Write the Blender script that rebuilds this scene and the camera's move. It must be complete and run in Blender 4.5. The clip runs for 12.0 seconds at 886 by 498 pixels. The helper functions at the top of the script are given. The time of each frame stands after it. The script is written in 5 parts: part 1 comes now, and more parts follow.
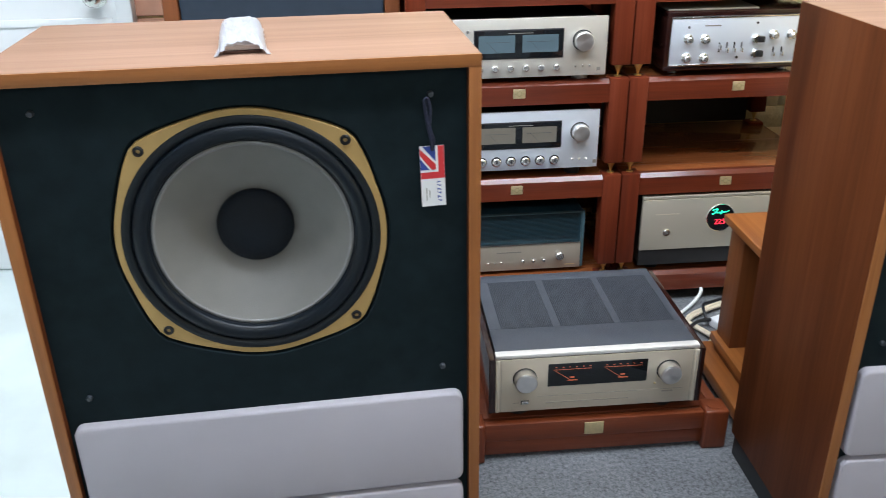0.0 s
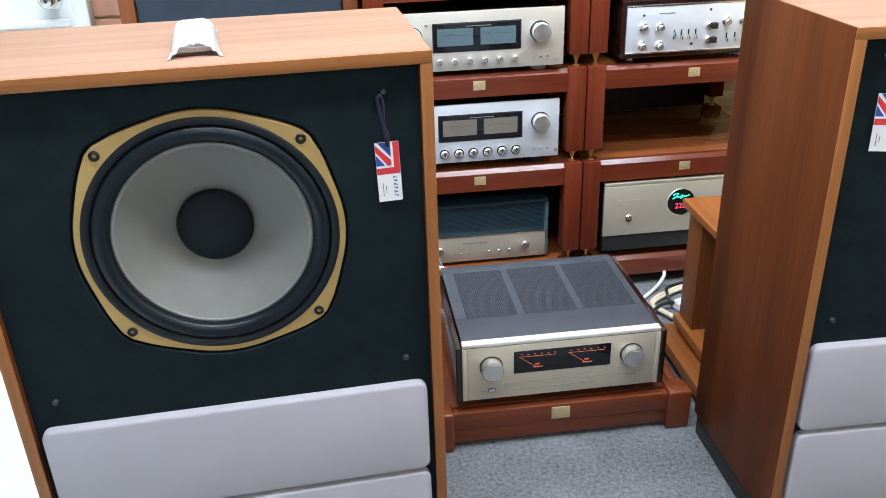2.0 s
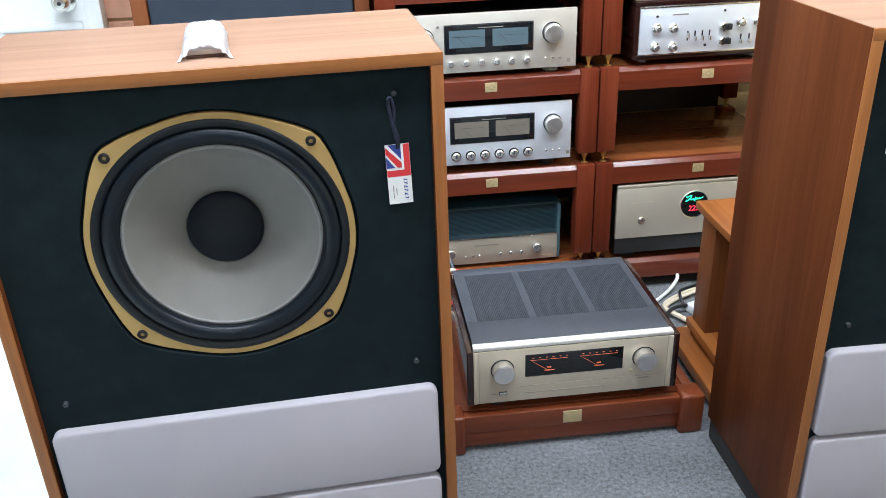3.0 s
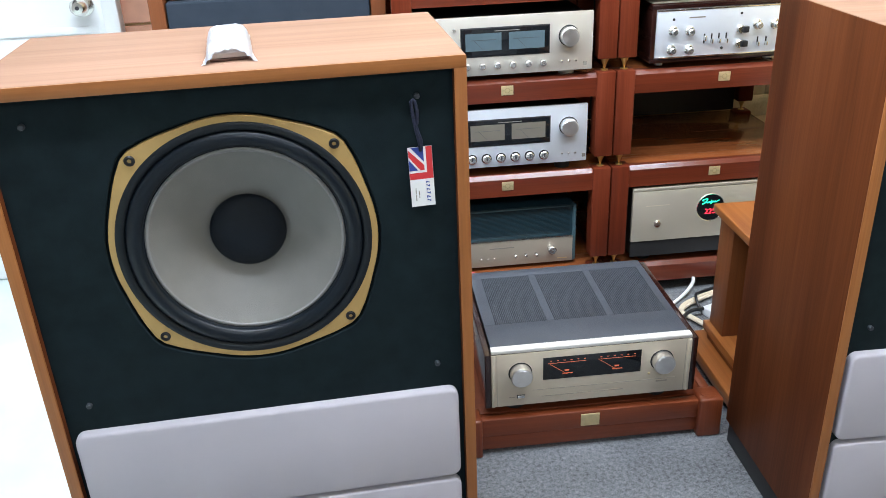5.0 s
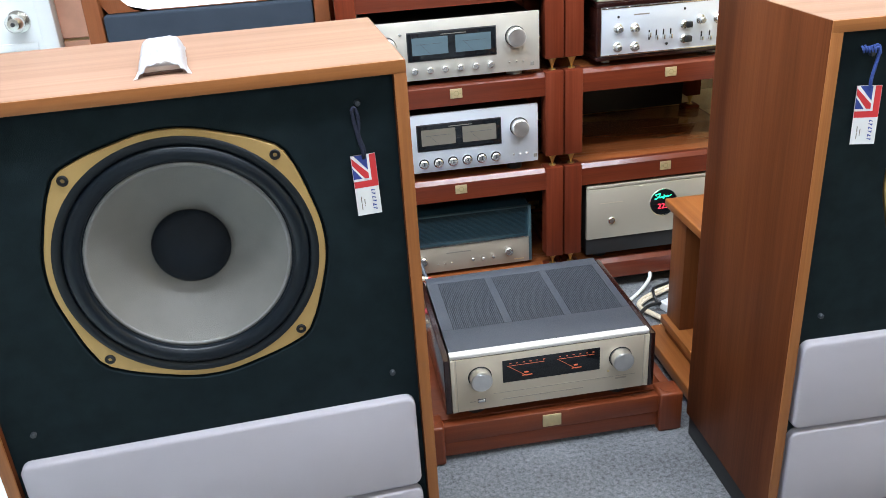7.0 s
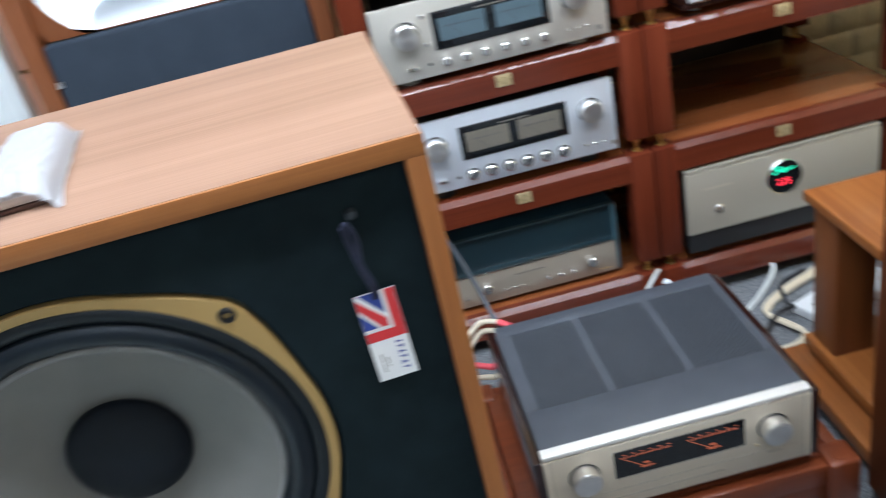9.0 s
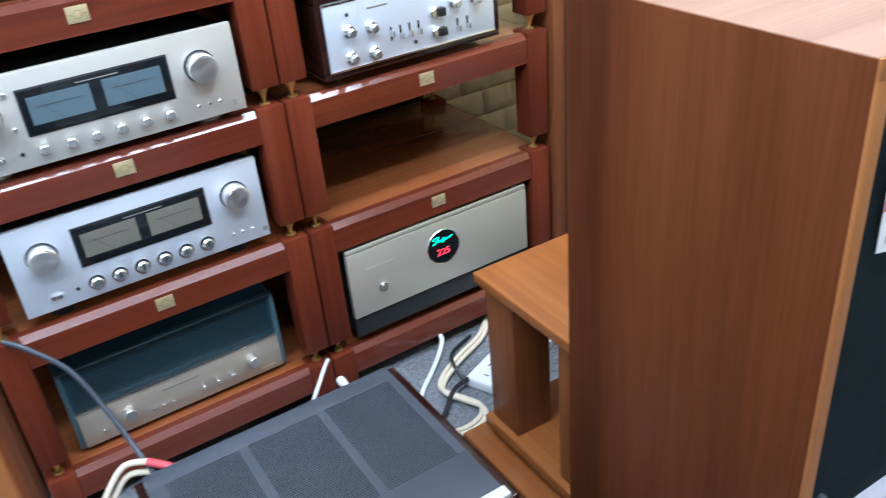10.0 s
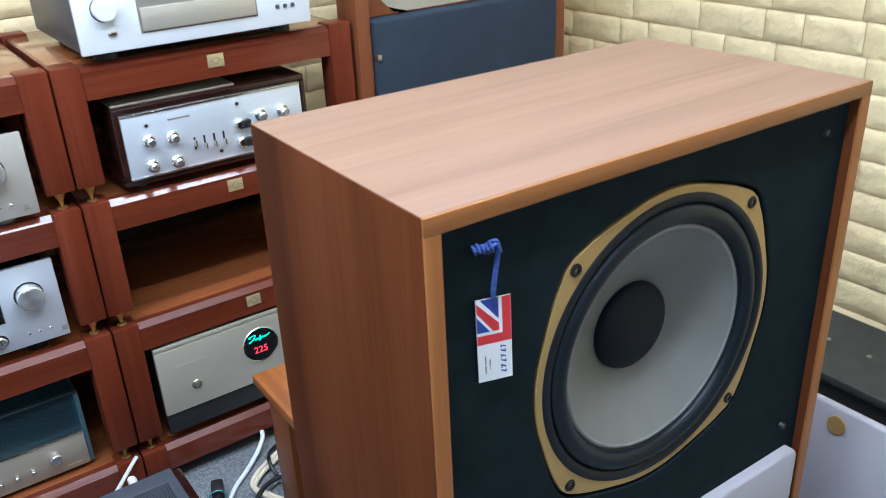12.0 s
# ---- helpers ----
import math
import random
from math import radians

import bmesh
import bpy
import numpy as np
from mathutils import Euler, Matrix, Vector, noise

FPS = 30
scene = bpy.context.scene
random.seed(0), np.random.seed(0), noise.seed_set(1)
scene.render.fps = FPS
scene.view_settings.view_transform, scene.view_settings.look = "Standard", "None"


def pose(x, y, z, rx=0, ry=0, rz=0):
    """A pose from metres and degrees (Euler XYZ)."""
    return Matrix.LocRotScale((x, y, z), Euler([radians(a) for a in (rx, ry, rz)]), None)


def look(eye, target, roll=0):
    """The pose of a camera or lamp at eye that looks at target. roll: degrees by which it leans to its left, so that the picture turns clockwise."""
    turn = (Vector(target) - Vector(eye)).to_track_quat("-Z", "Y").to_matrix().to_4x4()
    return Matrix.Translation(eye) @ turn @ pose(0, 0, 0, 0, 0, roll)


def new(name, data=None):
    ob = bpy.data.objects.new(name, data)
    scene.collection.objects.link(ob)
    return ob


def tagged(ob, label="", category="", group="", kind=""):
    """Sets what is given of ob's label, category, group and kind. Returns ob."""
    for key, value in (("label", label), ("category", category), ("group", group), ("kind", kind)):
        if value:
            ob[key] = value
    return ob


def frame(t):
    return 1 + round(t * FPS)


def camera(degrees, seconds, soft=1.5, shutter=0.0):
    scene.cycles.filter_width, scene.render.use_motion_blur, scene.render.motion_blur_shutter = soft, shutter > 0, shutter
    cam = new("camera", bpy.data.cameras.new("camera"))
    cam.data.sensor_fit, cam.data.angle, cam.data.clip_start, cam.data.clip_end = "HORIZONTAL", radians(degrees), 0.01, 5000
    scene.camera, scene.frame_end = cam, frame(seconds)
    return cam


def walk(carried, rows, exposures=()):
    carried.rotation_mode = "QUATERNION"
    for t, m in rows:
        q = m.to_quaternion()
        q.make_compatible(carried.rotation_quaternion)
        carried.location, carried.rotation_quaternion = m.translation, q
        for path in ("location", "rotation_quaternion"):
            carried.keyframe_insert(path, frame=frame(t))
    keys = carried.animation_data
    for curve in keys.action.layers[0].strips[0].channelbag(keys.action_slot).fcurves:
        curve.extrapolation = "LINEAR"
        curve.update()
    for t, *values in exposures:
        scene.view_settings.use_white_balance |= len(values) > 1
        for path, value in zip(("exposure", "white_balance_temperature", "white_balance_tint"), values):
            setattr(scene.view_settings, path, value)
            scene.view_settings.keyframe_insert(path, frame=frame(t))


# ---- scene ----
cam = camera(55.5, 12.0, soft=0.85, shutter=0.5)
PATH = [
    (0, (0.209, 0.236, 1.273), (0.371, 2.04, 0.424), -0.8),
    (0.5, (0.237, 0.221, 1.27), (0.437, 2.016, 0.411), -1.2),
    (1, (0.234, 0.212, 1.275), (0.443, 1.997, 0.398), -1.2),
    (1.5, (0.239, 0.21, 1.281), (0.461, 1.995, 0.408), -1.6),
    (2, (0.232, 0.214, 1.287), (0.452, 2.0, 0.416), -1.8),
    (2.5, (0.22, 0.227, 1.285), (0.414, 2.017, 0.416), -2.1),
    (3, (0.236, 0.222, 1.285), (0.427, 2.014, 0.418), -2.1),
    (3.5, (0.223, 0.219, 1.286), (0.395, 2.016, 0.426), -2.6),
    (5.5, (0.215, 0.223, 1.283), (0.391, 2.021, 0.425), -2.2),
    (6, (0.233, 0.219, 1.281), (0.425, 2.015, 0.422), -2.1),
    (6.5, (0.254, 0.223, 1.279), (0.488, 2.016, 0.424), -2.9),
    (7, (0.24, 0.236, 1.281), (0.497, 2.026, 0.426), -3.7),
    (7.2, (0.234, 0.25, 1.276), (0.499, 2.039, 0.422), -4.0),
    (8.8, (0.322, 0.765, 1.266), (0.305, 2.53, 0.325), -12.4),
    (9, (0.336, 0.778, 1.261), (0.421, 2.525, 0.29), -13.3),
    (9.5, (0.365, 0.919, 1.265), (0.866, 2.547, 0.217), -9.9),
    (10, (0.405, 1.033, 1.248), (1.274, 2.522, 0.235), -5.6),
    (10.5, (0.502, 1.015, 1.239), (1.379, 2.499, 0.224), -3.6),
    (11, (0.615, 0.932, 1.217), (1.393, 2.469, 0.201), -1.1),
    (11.2, (0.639, 0.913, 1.217), (1.395, 2.455, 0.192), -1.9),
    (11.5, (0.664, 0.881, 1.229), (1.441, 2.42, 0.215), -3.5),
    (11.8, (0.671, 0.844, 1.279), (1.655, 2.348, 0.401), -4.4),
    (12, (0.64, 0.826, 1.308), (1.667, 2.312, 0.449), -2.7),
]
walk(cam, [(t, look(eye, target, roll)) for t, eye, target, roll in PATH], [(0.0, -0.15, 6500, 10), (0.6, 0.18, 6500, 10), (7.0, 0.18, 6500, 10), (9.0, -0.14, 6250, 9), (9.5, 0.20, 6050, 9), (10.0, 0.17, 5700, 8), (10.5, 0.16, 5700, 7), (11.0, 0.21, 5600, 7), (11.5, 0.22, 5650, 7), (12.0, -0.12, 5750, 7)])

# ---- world and lights ----
world = bpy.data.worlds.new("world")
scene.world = world
world.use_nodes = True
world.node_tree.nodes["Background"].inputs[0].default_value = (0.8, 0.9, 1.0, 1)
world.node_tree.nodes["Background"].inputs[1].default_value = 0.3
TUBE_POWER = 30.0


# ---- materials ----
def material(name, color, rough=0.5, metal=0.0, vary=0.12, scale=8.0, bump=0.0, bump_scale=200.0, coat=0.0, spec=0.5, stretch=(1, 1, 1)):
    m = bpy.data.materials.new(name)
    m.use_nodes = True
    nt = m.node_tree
    b = nt.nodes["Principled BSDF"]
    b.inputs["Roughness"].default_value = rough
    b.inputs["Metallic"].default_value = metal
    b.inputs["Coat Weight"].default_value = coat
    b.inputs["Coat Roughness"].default_value = 0.12
    b.inputs["Specular IOR Level"].default_value = spec
    co = nt.nodes.new("ShaderNodeTexCoord")
    mp = nt.nodes.new("ShaderNodeMapping")
    mp.inputs["Scale"].default_value = stretch
    nt.links.new(co.outputs["Object"], mp.inputs["Vector"])
    n = nt.nodes.new("ShaderNodeTexNoise")
    n.inputs["Scale"].default_value = scale
    n.inputs["Detail"].default_value = 6
    nt.links.new(mp.outputs[0], n.inputs["Vector"])
    r = nt.nodes.new("ShaderNodeValToRGB")
    c = Vector(color)
    r.color_ramp.elements[0].position, r.color_ramp.elements[1].position = 0.3, 0.7
    r.color_ramp.elements[0].color = (*(c * (1 - vary)), 1)
    r.color_ramp.elements[1].color = (*[min(1, v * (1 + vary)) for v in c], 1)
    nt.links.new(n.outputs["Fac"], r.inputs["Fac"])
    nt.links.new(r.outputs["Color"], b.inputs["Base Color"])
    if bump:
        n2 = nt.nodes.new("ShaderNodeTexNoise")
        n2.inputs["Scale"].default_value = bump_scale
        n2.inputs["Detail"].default_value = 3
        nt.links.new(mp.outputs[0], n2.inputs["Vector"])
        bp = nt.nodes.new("ShaderNodeBump")
        bp.inputs["Strength"].default_value = bump
        bp.inputs["Distance"].default_value = 0.002
        nt.links.new(n2.outputs["Fac"], bp.inputs["Height"])
        nt.links.new(bp.outputs["Normal"], b.inputs["Normal"])
    return m


def wood(name, dark, mid, light, axis="z", rough=0.4, coat=0.0, figure=1.0, fine=1.0, coat_rough=0.16, spec=0.35, streak=0.38, thread=0.22):
    """Wood whose grain runs along axis, in the object's own metres."""
    m = bpy.data.materials.new(name)
    m.use_nodes = True
    nt = m.node_tree
    b = nt.nodes["Principled BSDF"]
    b.inputs["Coat Weight"].default_value = coat
    b.inputs["Coat Roughness"].default_value = coat_rough
    b.inputs["Specular IOR Level"].default_value = spec
    co = nt.nodes.new("ShaderNodeTexCoord")
    info = nt.nodes.new("ShaderNodeObjectInfo")
    shift = nt.nodes.new("ShaderNodeVectorMath")
    shift.operation = "ADD"
    rnd = nt.nodes.new("ShaderNodeMath")
    rnd.operation = "MULTIPLY"
    rnd.inputs[1].default_value = 7.0
    nt.links.new(info.outputs["Random"], rnd.inputs[0])
    nt.links.new(co.outputs["Object"], shift.inputs[0])
    nt.links.new(rnd.outputs[0], shift.inputs[1])

    def noise_at(across, along, detail, distort=0.0):
        mp = nt.nodes.new("ShaderNodeMapping")
        mp.inputs["Scale"].default_value = [along if a == axis else across for a in "xyz"]
        nt.links.new(shift.outputs[0], mp.inputs["Vector"])
        n = nt.nodes.new("ShaderNodeTexNoise")
        n.inputs["Scale"].default_value = 1.0
        n.inputs["Detail"].default_value = detail
        n.inputs["Distortion"].default_value = distort
        nt.links.new(mp.outputs[0], n.inputs["Vector"])
        return n
    broad = noise_at(14 * figure, 0.9, 3, 0.6)
    thin = noise_at(420 * fine, 6, 3)
    mid_n = noise_at(75 * fine, 1.6, 4, 0.4)
    a = nt.nodes.new("ShaderNodeMix")
    a.inputs[0].default_value = streak
    nt.links.new(broad.outputs["Fac"], a.inputs[2])
    nt.links.new(mid_n.outputs["Fac"], a.inputs[3])
    c = nt.nodes.new("ShaderNodeMix")
    c.inputs[0].default_value = thread
    nt.links.new(a.outputs[0], c.inputs[2])
    nt.links.new(thin.outputs["Fac"], c.inputs[3])
    r = nt.nodes.new("ShaderNodeValToRGB")
    e = r.color_ramp.elements
    e[0].position, e[0].color = 0.34, (*dark, 1)
    e[1].position, e[1].color = 0.68, (*light, 1)
    k = e.new(0.5)
    k.color = (*mid, 1)
    nt.links.new(c.outputs[0], r.inputs["Fac"])
    nt.links.new(r.outputs["Color"], b.inputs["Base Color"])
    rr = nt.nodes.new("ShaderNodeMapRange")
    rr.inputs[3].default_value, rr.inputs[4].default_value = rough + 0.1, rough - 0.06
    nt.links.new(c.outputs[0], rr.inputs[0])
    nt.links.new(rr.outputs[0], b.inputs["Roughness"])
    bp = nt.nodes.new("ShaderNodeBump")
    bp.inputs["Strength"].default_value = 0.12
    bp.inputs["Distance"].default_value = 0.001
    nt.links.new(thin.outputs["Fac"], bp.inputs["Height"])
    nt.links.new(bp.outputs["Normal"], b.inputs["Normal"])
    return m


def glow(name, color, strength):
    m = bpy.data.materials.new(name)
    m.use_nodes = True
    b = m.node_tree.nodes["Principled BSDF"]
    b.inputs["Base Color"].default_value = (*color, 1)
    b.inputs["Emission Color"].default_value = (*color, 1)
    b.inputs["Emission Strength"].default_value = strength
    return m


# One teak veneer: paled for the sheen on top, darkened for shaded sides.
teak_x_lit = wood("teak_across_lit", (0.212, 0.122, 0.080), (0.258, 0.150, 0.100), (0.300, 0.178, 0.121), axis="x", rough=0.56, coat=0.04, coat_rough=0.4, spec=0.2, figure=1.6, streak=0.3)
teak_z_shaded = wood("teak_upright_shaded", (0.060, 0.0152, 0.0044), (0.108, 0.0298, 0.0090), (0.156, 0.0475, 0.0155), axis="z", rough=0.46, figure=0.6, fine=0.6, spec=0.1, streak=0.22, thread=0.2)
EDGE = dict(dark=(0.225, 0.078, 0.021), mid=(0.30, 0.110, 0.031), light=(0.365, 0.146, 0.045))
edge_x = wood("edge_band_across", axis="x", rough=0.4, **EDGE)
edge_z = wood("edge_band_upright", axis="z", rough=0.4, **EDGE)
MAHOG = dict(dark=(0.088, 0.0165, 0.0078), mid=(0.130, 0.0245, 0.0102), light=(0.178, 0.0400, 0.0185))
mahog_x = wood("mahogany_across", axis="x", rough=0.36, coat=0.9, spec=0.06, coat_rough=0.17, **MAHOG)
mahog_z = wood("mahogany_upright", axis="z", rough=0.36, coat=0.15, spec=0.06, coat_rough=0.12, **MAHOG)
shelf_wood = wood("shelf_veneer", (0.175, 0.048, 0.0145), (0.25, 0.076, 0.024), (0.325, 0.110, 0.037), axis="x", rough=0.24, coat=0.8, coat_rough=0.1)
CHERRY = dict(dark=(0.110, 0.023, 0.0075), mid=(0.168, 0.037, 0.012), light=(0.225, 0.057, 0.020))
cherry_x = wood("cherry_across", axis="x", rough=0.34, coat=0.3, **CHERRY)
cherry_z = wood("cherry_upright", axis="z", rough=0.34, coat=0.3, **CHERRY)
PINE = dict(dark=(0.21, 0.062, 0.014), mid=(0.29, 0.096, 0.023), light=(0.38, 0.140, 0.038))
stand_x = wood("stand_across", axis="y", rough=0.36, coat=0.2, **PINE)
# Legs and neck: the stand's wood darkened for the shade they are in.
stand_z_shaded = wood("stand_upright_shaded", (0.135, 0.040, 0.011), (0.195, 0.062, 0.018), (0.26, 0.092, 0.028), axis="z", rough=0.4, coat=0.15)
REDW = dict(dark=(0.125, 0.036, 0.012), mid=(0.172, 0.053, 0.018), light=(0.22, 0.074, 0.027))
rear_z = wood("rear_cabinet_veneer", axis="z", rough=0.4, **REDW)
cheek_wood = wood("dark_cheek_veneer", (0.012, 0.0035, 0.003), (0.020, 0.006, 0.005), (0.034, 0.010, 0.007), axis="y", rough=0.2, coat=0.6)

baffle_black = material("baffle_black", (0.0096, 0.0168, 0.0200), 0.75, spec=0.07, vary=0.18, scale=30, bump=0.25, bump_scale=900)
gold = material("gold_anodised", (0.47, 0.305, 0.112), 0.42, 0.3, vary=0.06, scale=20, bump=0.06, bump_scale=1500)
rubber = material("surround_rubber", (0.0050, 0.0090, 0.0140), 0.34, spec=0.32, vary=0.15, scale=40)
gasket = material("gasket_black", (0.0060, 0.0092, 0.0125), 0.46, spec=0.32, vary=0.1, scale=60)
cone_grey = material("cone_paper", (0.172, 0.168, 0.156), 0.45, vary=0.06, scale=25, bump=0.2, bump_scale=700)
cone_rim = material("cone_rim_grey", (0.21, 0.21, 0.205), 0.3, 0.0, vary=0.1, scale=60)
cap_cloth = material("dust_cap_cloth", (0.0040, 0.0075, 0.0135), 0.42, spec=0.22, vary=0.15, scale=120, bump=0.5, bump_scale=1800)
foam = material("grey_grille_cloth", (0.47, 0.45, 0.495), 0.95, vary=0.035, scale=6, bump=0.5, bump_scale=1400, spec=0.1)
screw_black = material("blackened_screw", (0.03, 0.03, 0.032), 0.35, 0.8)
peg_grey = material("grey_plastic_peg", (0.035, 0.042, 0.05), 0.45)
steel = material("steel", (0.55, 0.55, 0.56), 0.3, 1.0)
brass = material("brass", (0.70, 0.47, 0.17), 0.32, 0.75, vary=0.15, scale=60)
plate_gold = material("gold_plate", (0.66, 0.54, 0.30), 0.42, 0.6, vary=0.12, scale=60)
ink_bronze = material("bronze_engraving", (0.48, 0.38, 0.19), 0.5, 0.5)
plinth_black = material("plinth_black", (0.012, 0.013, 0.014), 0.5)
amp_gold = material("pale_gold_aluminium", (0.66, 0.585, 0.46), 0.38, 0.35, vary=0.03, scale=4, bump=0.05, bump_scale=1200, stretch=(0.05, 1, 1))
trim_bright = material("bright_trim", (0.86, 0.84, 0.79), 0.28, 0.3, vary=0.03)
champagne = material("champagne_aluminium", (0.52, 0.475, 0.385), 0.38, 0.4, vary=0.03, scale=4, bump=0.05, bump_scale=1200, stretch=(0.05, 1, 1))
warm_silver = material("warm_silver_aluminium", (0.63, 0.60, 0.535), 0.4, 0.5, vary=0.03, scale=4, bump=0.05, bump_scale=1200, stretch=(0.05, 1, 1))
silver = material("silver_aluminium", (0.72, 0.765, 0.825), 0.4, 0.5, vary=0.03, scale=4, bump=0.05, bump_scale=1200, stretch=(0.05, 1, 1))
bright_edge = material("polished_aluminium", (0.85, 0.84, 0.80), 0.2, 1.0, vary=0.03)
knob_silver = material("turned_aluminium", (0.72, 0.71, 0.69), 0.25, 0.9, vary=0.06, scale=40)
turned_face = material("radially_turned_aluminium", (0.74, 0.73, 0.71), 0.3, 0.95, vary=0.05, scale=60)
turned_face.node_tree.nodes["Principled BSDF"].inputs["Anisotropic"].default_value = 0.75
spin = turned_face.node_tree.nodes.new("ShaderNodeTangent")
spin.direction_type, spin.axis = "RADIAL", "Y"
turned_face.node_tree.links.new(spin.outputs["Tangent"], turned_face.node_tree.nodes["Principled BSDF"].inputs["Tangent"])
case_black = material("case_black", (0.014, 0.014, 0.015), 0.45, vary=0.15, scale=30)
case_grey = material("slate_grey_lid", (0.058, 0.066, 0.080), 0.42, vary=0.08, scale=20, bump=0.15, bump_scale=1500)
hole_black = material("hole_black", (0.004, 0.004, 0.005), 0.6)
teal_slot = material("teal_slot", (0.008, 0.024, 0.032), 0.5)
teal_mesh = material("teal_grey_case", (0.018, 0.058, 0.080), 0.55, 0.0, vary=0.1, scale=20)
teal_edge = material("pale_teal_edge", (0.060, 0.115, 0.135), 0.45, vary=0.15, scale=40)
taupe = material("taupe_aluminium", (0.42, 0.365, 0.29), 0.4, 0.4, vary=0.03, scale=4, bump=0.05, bump_scale=1200, stretch=(0.05, 1, 1))
glass_dark = material("dark_window", (0.010, 0.012, 0.014), 0.06, vary=0.05)
meter_blue = material("pale_blue_meter", (0.092, 0.135, 0.158), 0.12, vary=0.05)
meter_beige = material("beige_meter", (0.165, 0.146, 0.118), 0.12, vary=0.05)
ink_dark = material("dark_ink", (0.03, 0.03, 0.035), 0.5)
ink_grey = material("grey_ink", (0.22, 0.20, 0.17), 0.5)
tag_white = material("white_card", (0.80, 0.80, 0.80), 0.5, vary=0.02)
tag_red = material("red_print", (0.62, 0.035, 0.04), 0.45, vary=0.03)
tag_blue = material("blue_print", (0.03, 0.06, 0.30), 0.45, vary=0.03)
cord_blue = material("blue_cord", (0.045, 0.090, 0.33), 0.85, vary=0.3, scale=300, bump=0.8, bump_scale=900)
cord_dark = material("dark_blue_cord", (0.012, 0.016, 0.04), 0.85, vary=0.3, scale=300, bump=0.8, bump_scale=900)
grille_blue = material("slate_blue_grille_cloth", (0.028, 0.038, 0.053), 0.9, vary=0.08, scale=15, bump=0.4, bump_scale=1500, spec=0.2)
horn_silver = material("silver_horn", (0.42, 0.45, 0.48), 0.28, 0.9, vary=0.06, scale=5)
door_white = material("white_painted_door", (0.80, 0.83, 0.84), 0.4, vary=0.03, scale=3)
wall_white = material("shop_wall", (0.40, 0.39, 0.38), 0.8, vary=0.03, scale=3, bump=0.2, bump_scale=150)
ceiling_white = material("ceiling_white", (0.82, 0.82, 0.80), 0.9, vary=0.02)
tan_tile = material("tan_tile", (0.56, 0.285, 0.19), 0.5, vary=0.12, scale=14, bump=0.2)
grout = material("pale_grout", (0.60, 0.47, 0.25), 0.9, vary=0.08, scale=30)
cream_brick = material("cream_foam_brick", (0.80, 0.64, 0.36), 0.55, vary=0.06, scale=9, bump=1.0, bump_scale=30)
for node in cream_brick.node_tree.nodes:
    if node.type == "BUMP":
        node.inputs["Distance"].default_value = 0.007
cable_cream = material("cream_cable", (0.66, 0.58, 0.44), 0.45, vary=0.06, scale=60)
cable_white = material("white_cable", (0.68, 0.71, 0.70), 0.45, vary=0.06, scale=60)
cable_black = material("black_cable", (0.012, 0.013, 0.016), 0.4)
cable_grey = material("slate_cable", (0.05, 0.06, 0.075), 0.4)
red_sleeve = material("red_sleeve", (0.62, 0.07, 0.09), 0.4)
teal_tie = material("teal_tie", (0.05, 0.30, 0.32), 0.4)
plastic_white = material("white_plastic", (0.72, 0.74, 0.76), 0.35, vary=0.03)
red_glow = glow("red_digits", (1.0, 0.03, 0.06), 2.2)
green_glow = glow("green_mark", (0.02, 0.85, 0.45), 1.0)
amber_glow = glow("amber_scale", (0.72, 0.16, 0.07), 0.3)
ink_pale = material("pale_engraving", (0.40, 0.35, 0.275), 0.5)


def plastic_wrap():
    m = bpy.data.materials.new("milky_plastic_bag")
    m.use_nodes = True
    nt = m.node_tree
    b = nt.nodes["Principled BSDF"]
    b.inputs["Base Color"].default_value = (0.54, 0.56, 0.60, 1)
    b.inputs["Roughness"].default_value = 0.3
    b.inputs["Transmission Weight"].default_value = 0.35
    n = nt.nodes.new("ShaderNodeTexNoise")
    n.inputs["Scale"].default_value = 60
    bp = nt.nodes.new("ShaderNodeBump")
    bp.inputs["Strength"].default_value = 0.5
    bp.inputs["Distance"].default_value = 0.004
    nt.links.new(n.outputs["Fac"], bp.inputs["Height"])
    nt.links.new(bp.outputs["Normal"], b.inputs["Normal"])
    return m


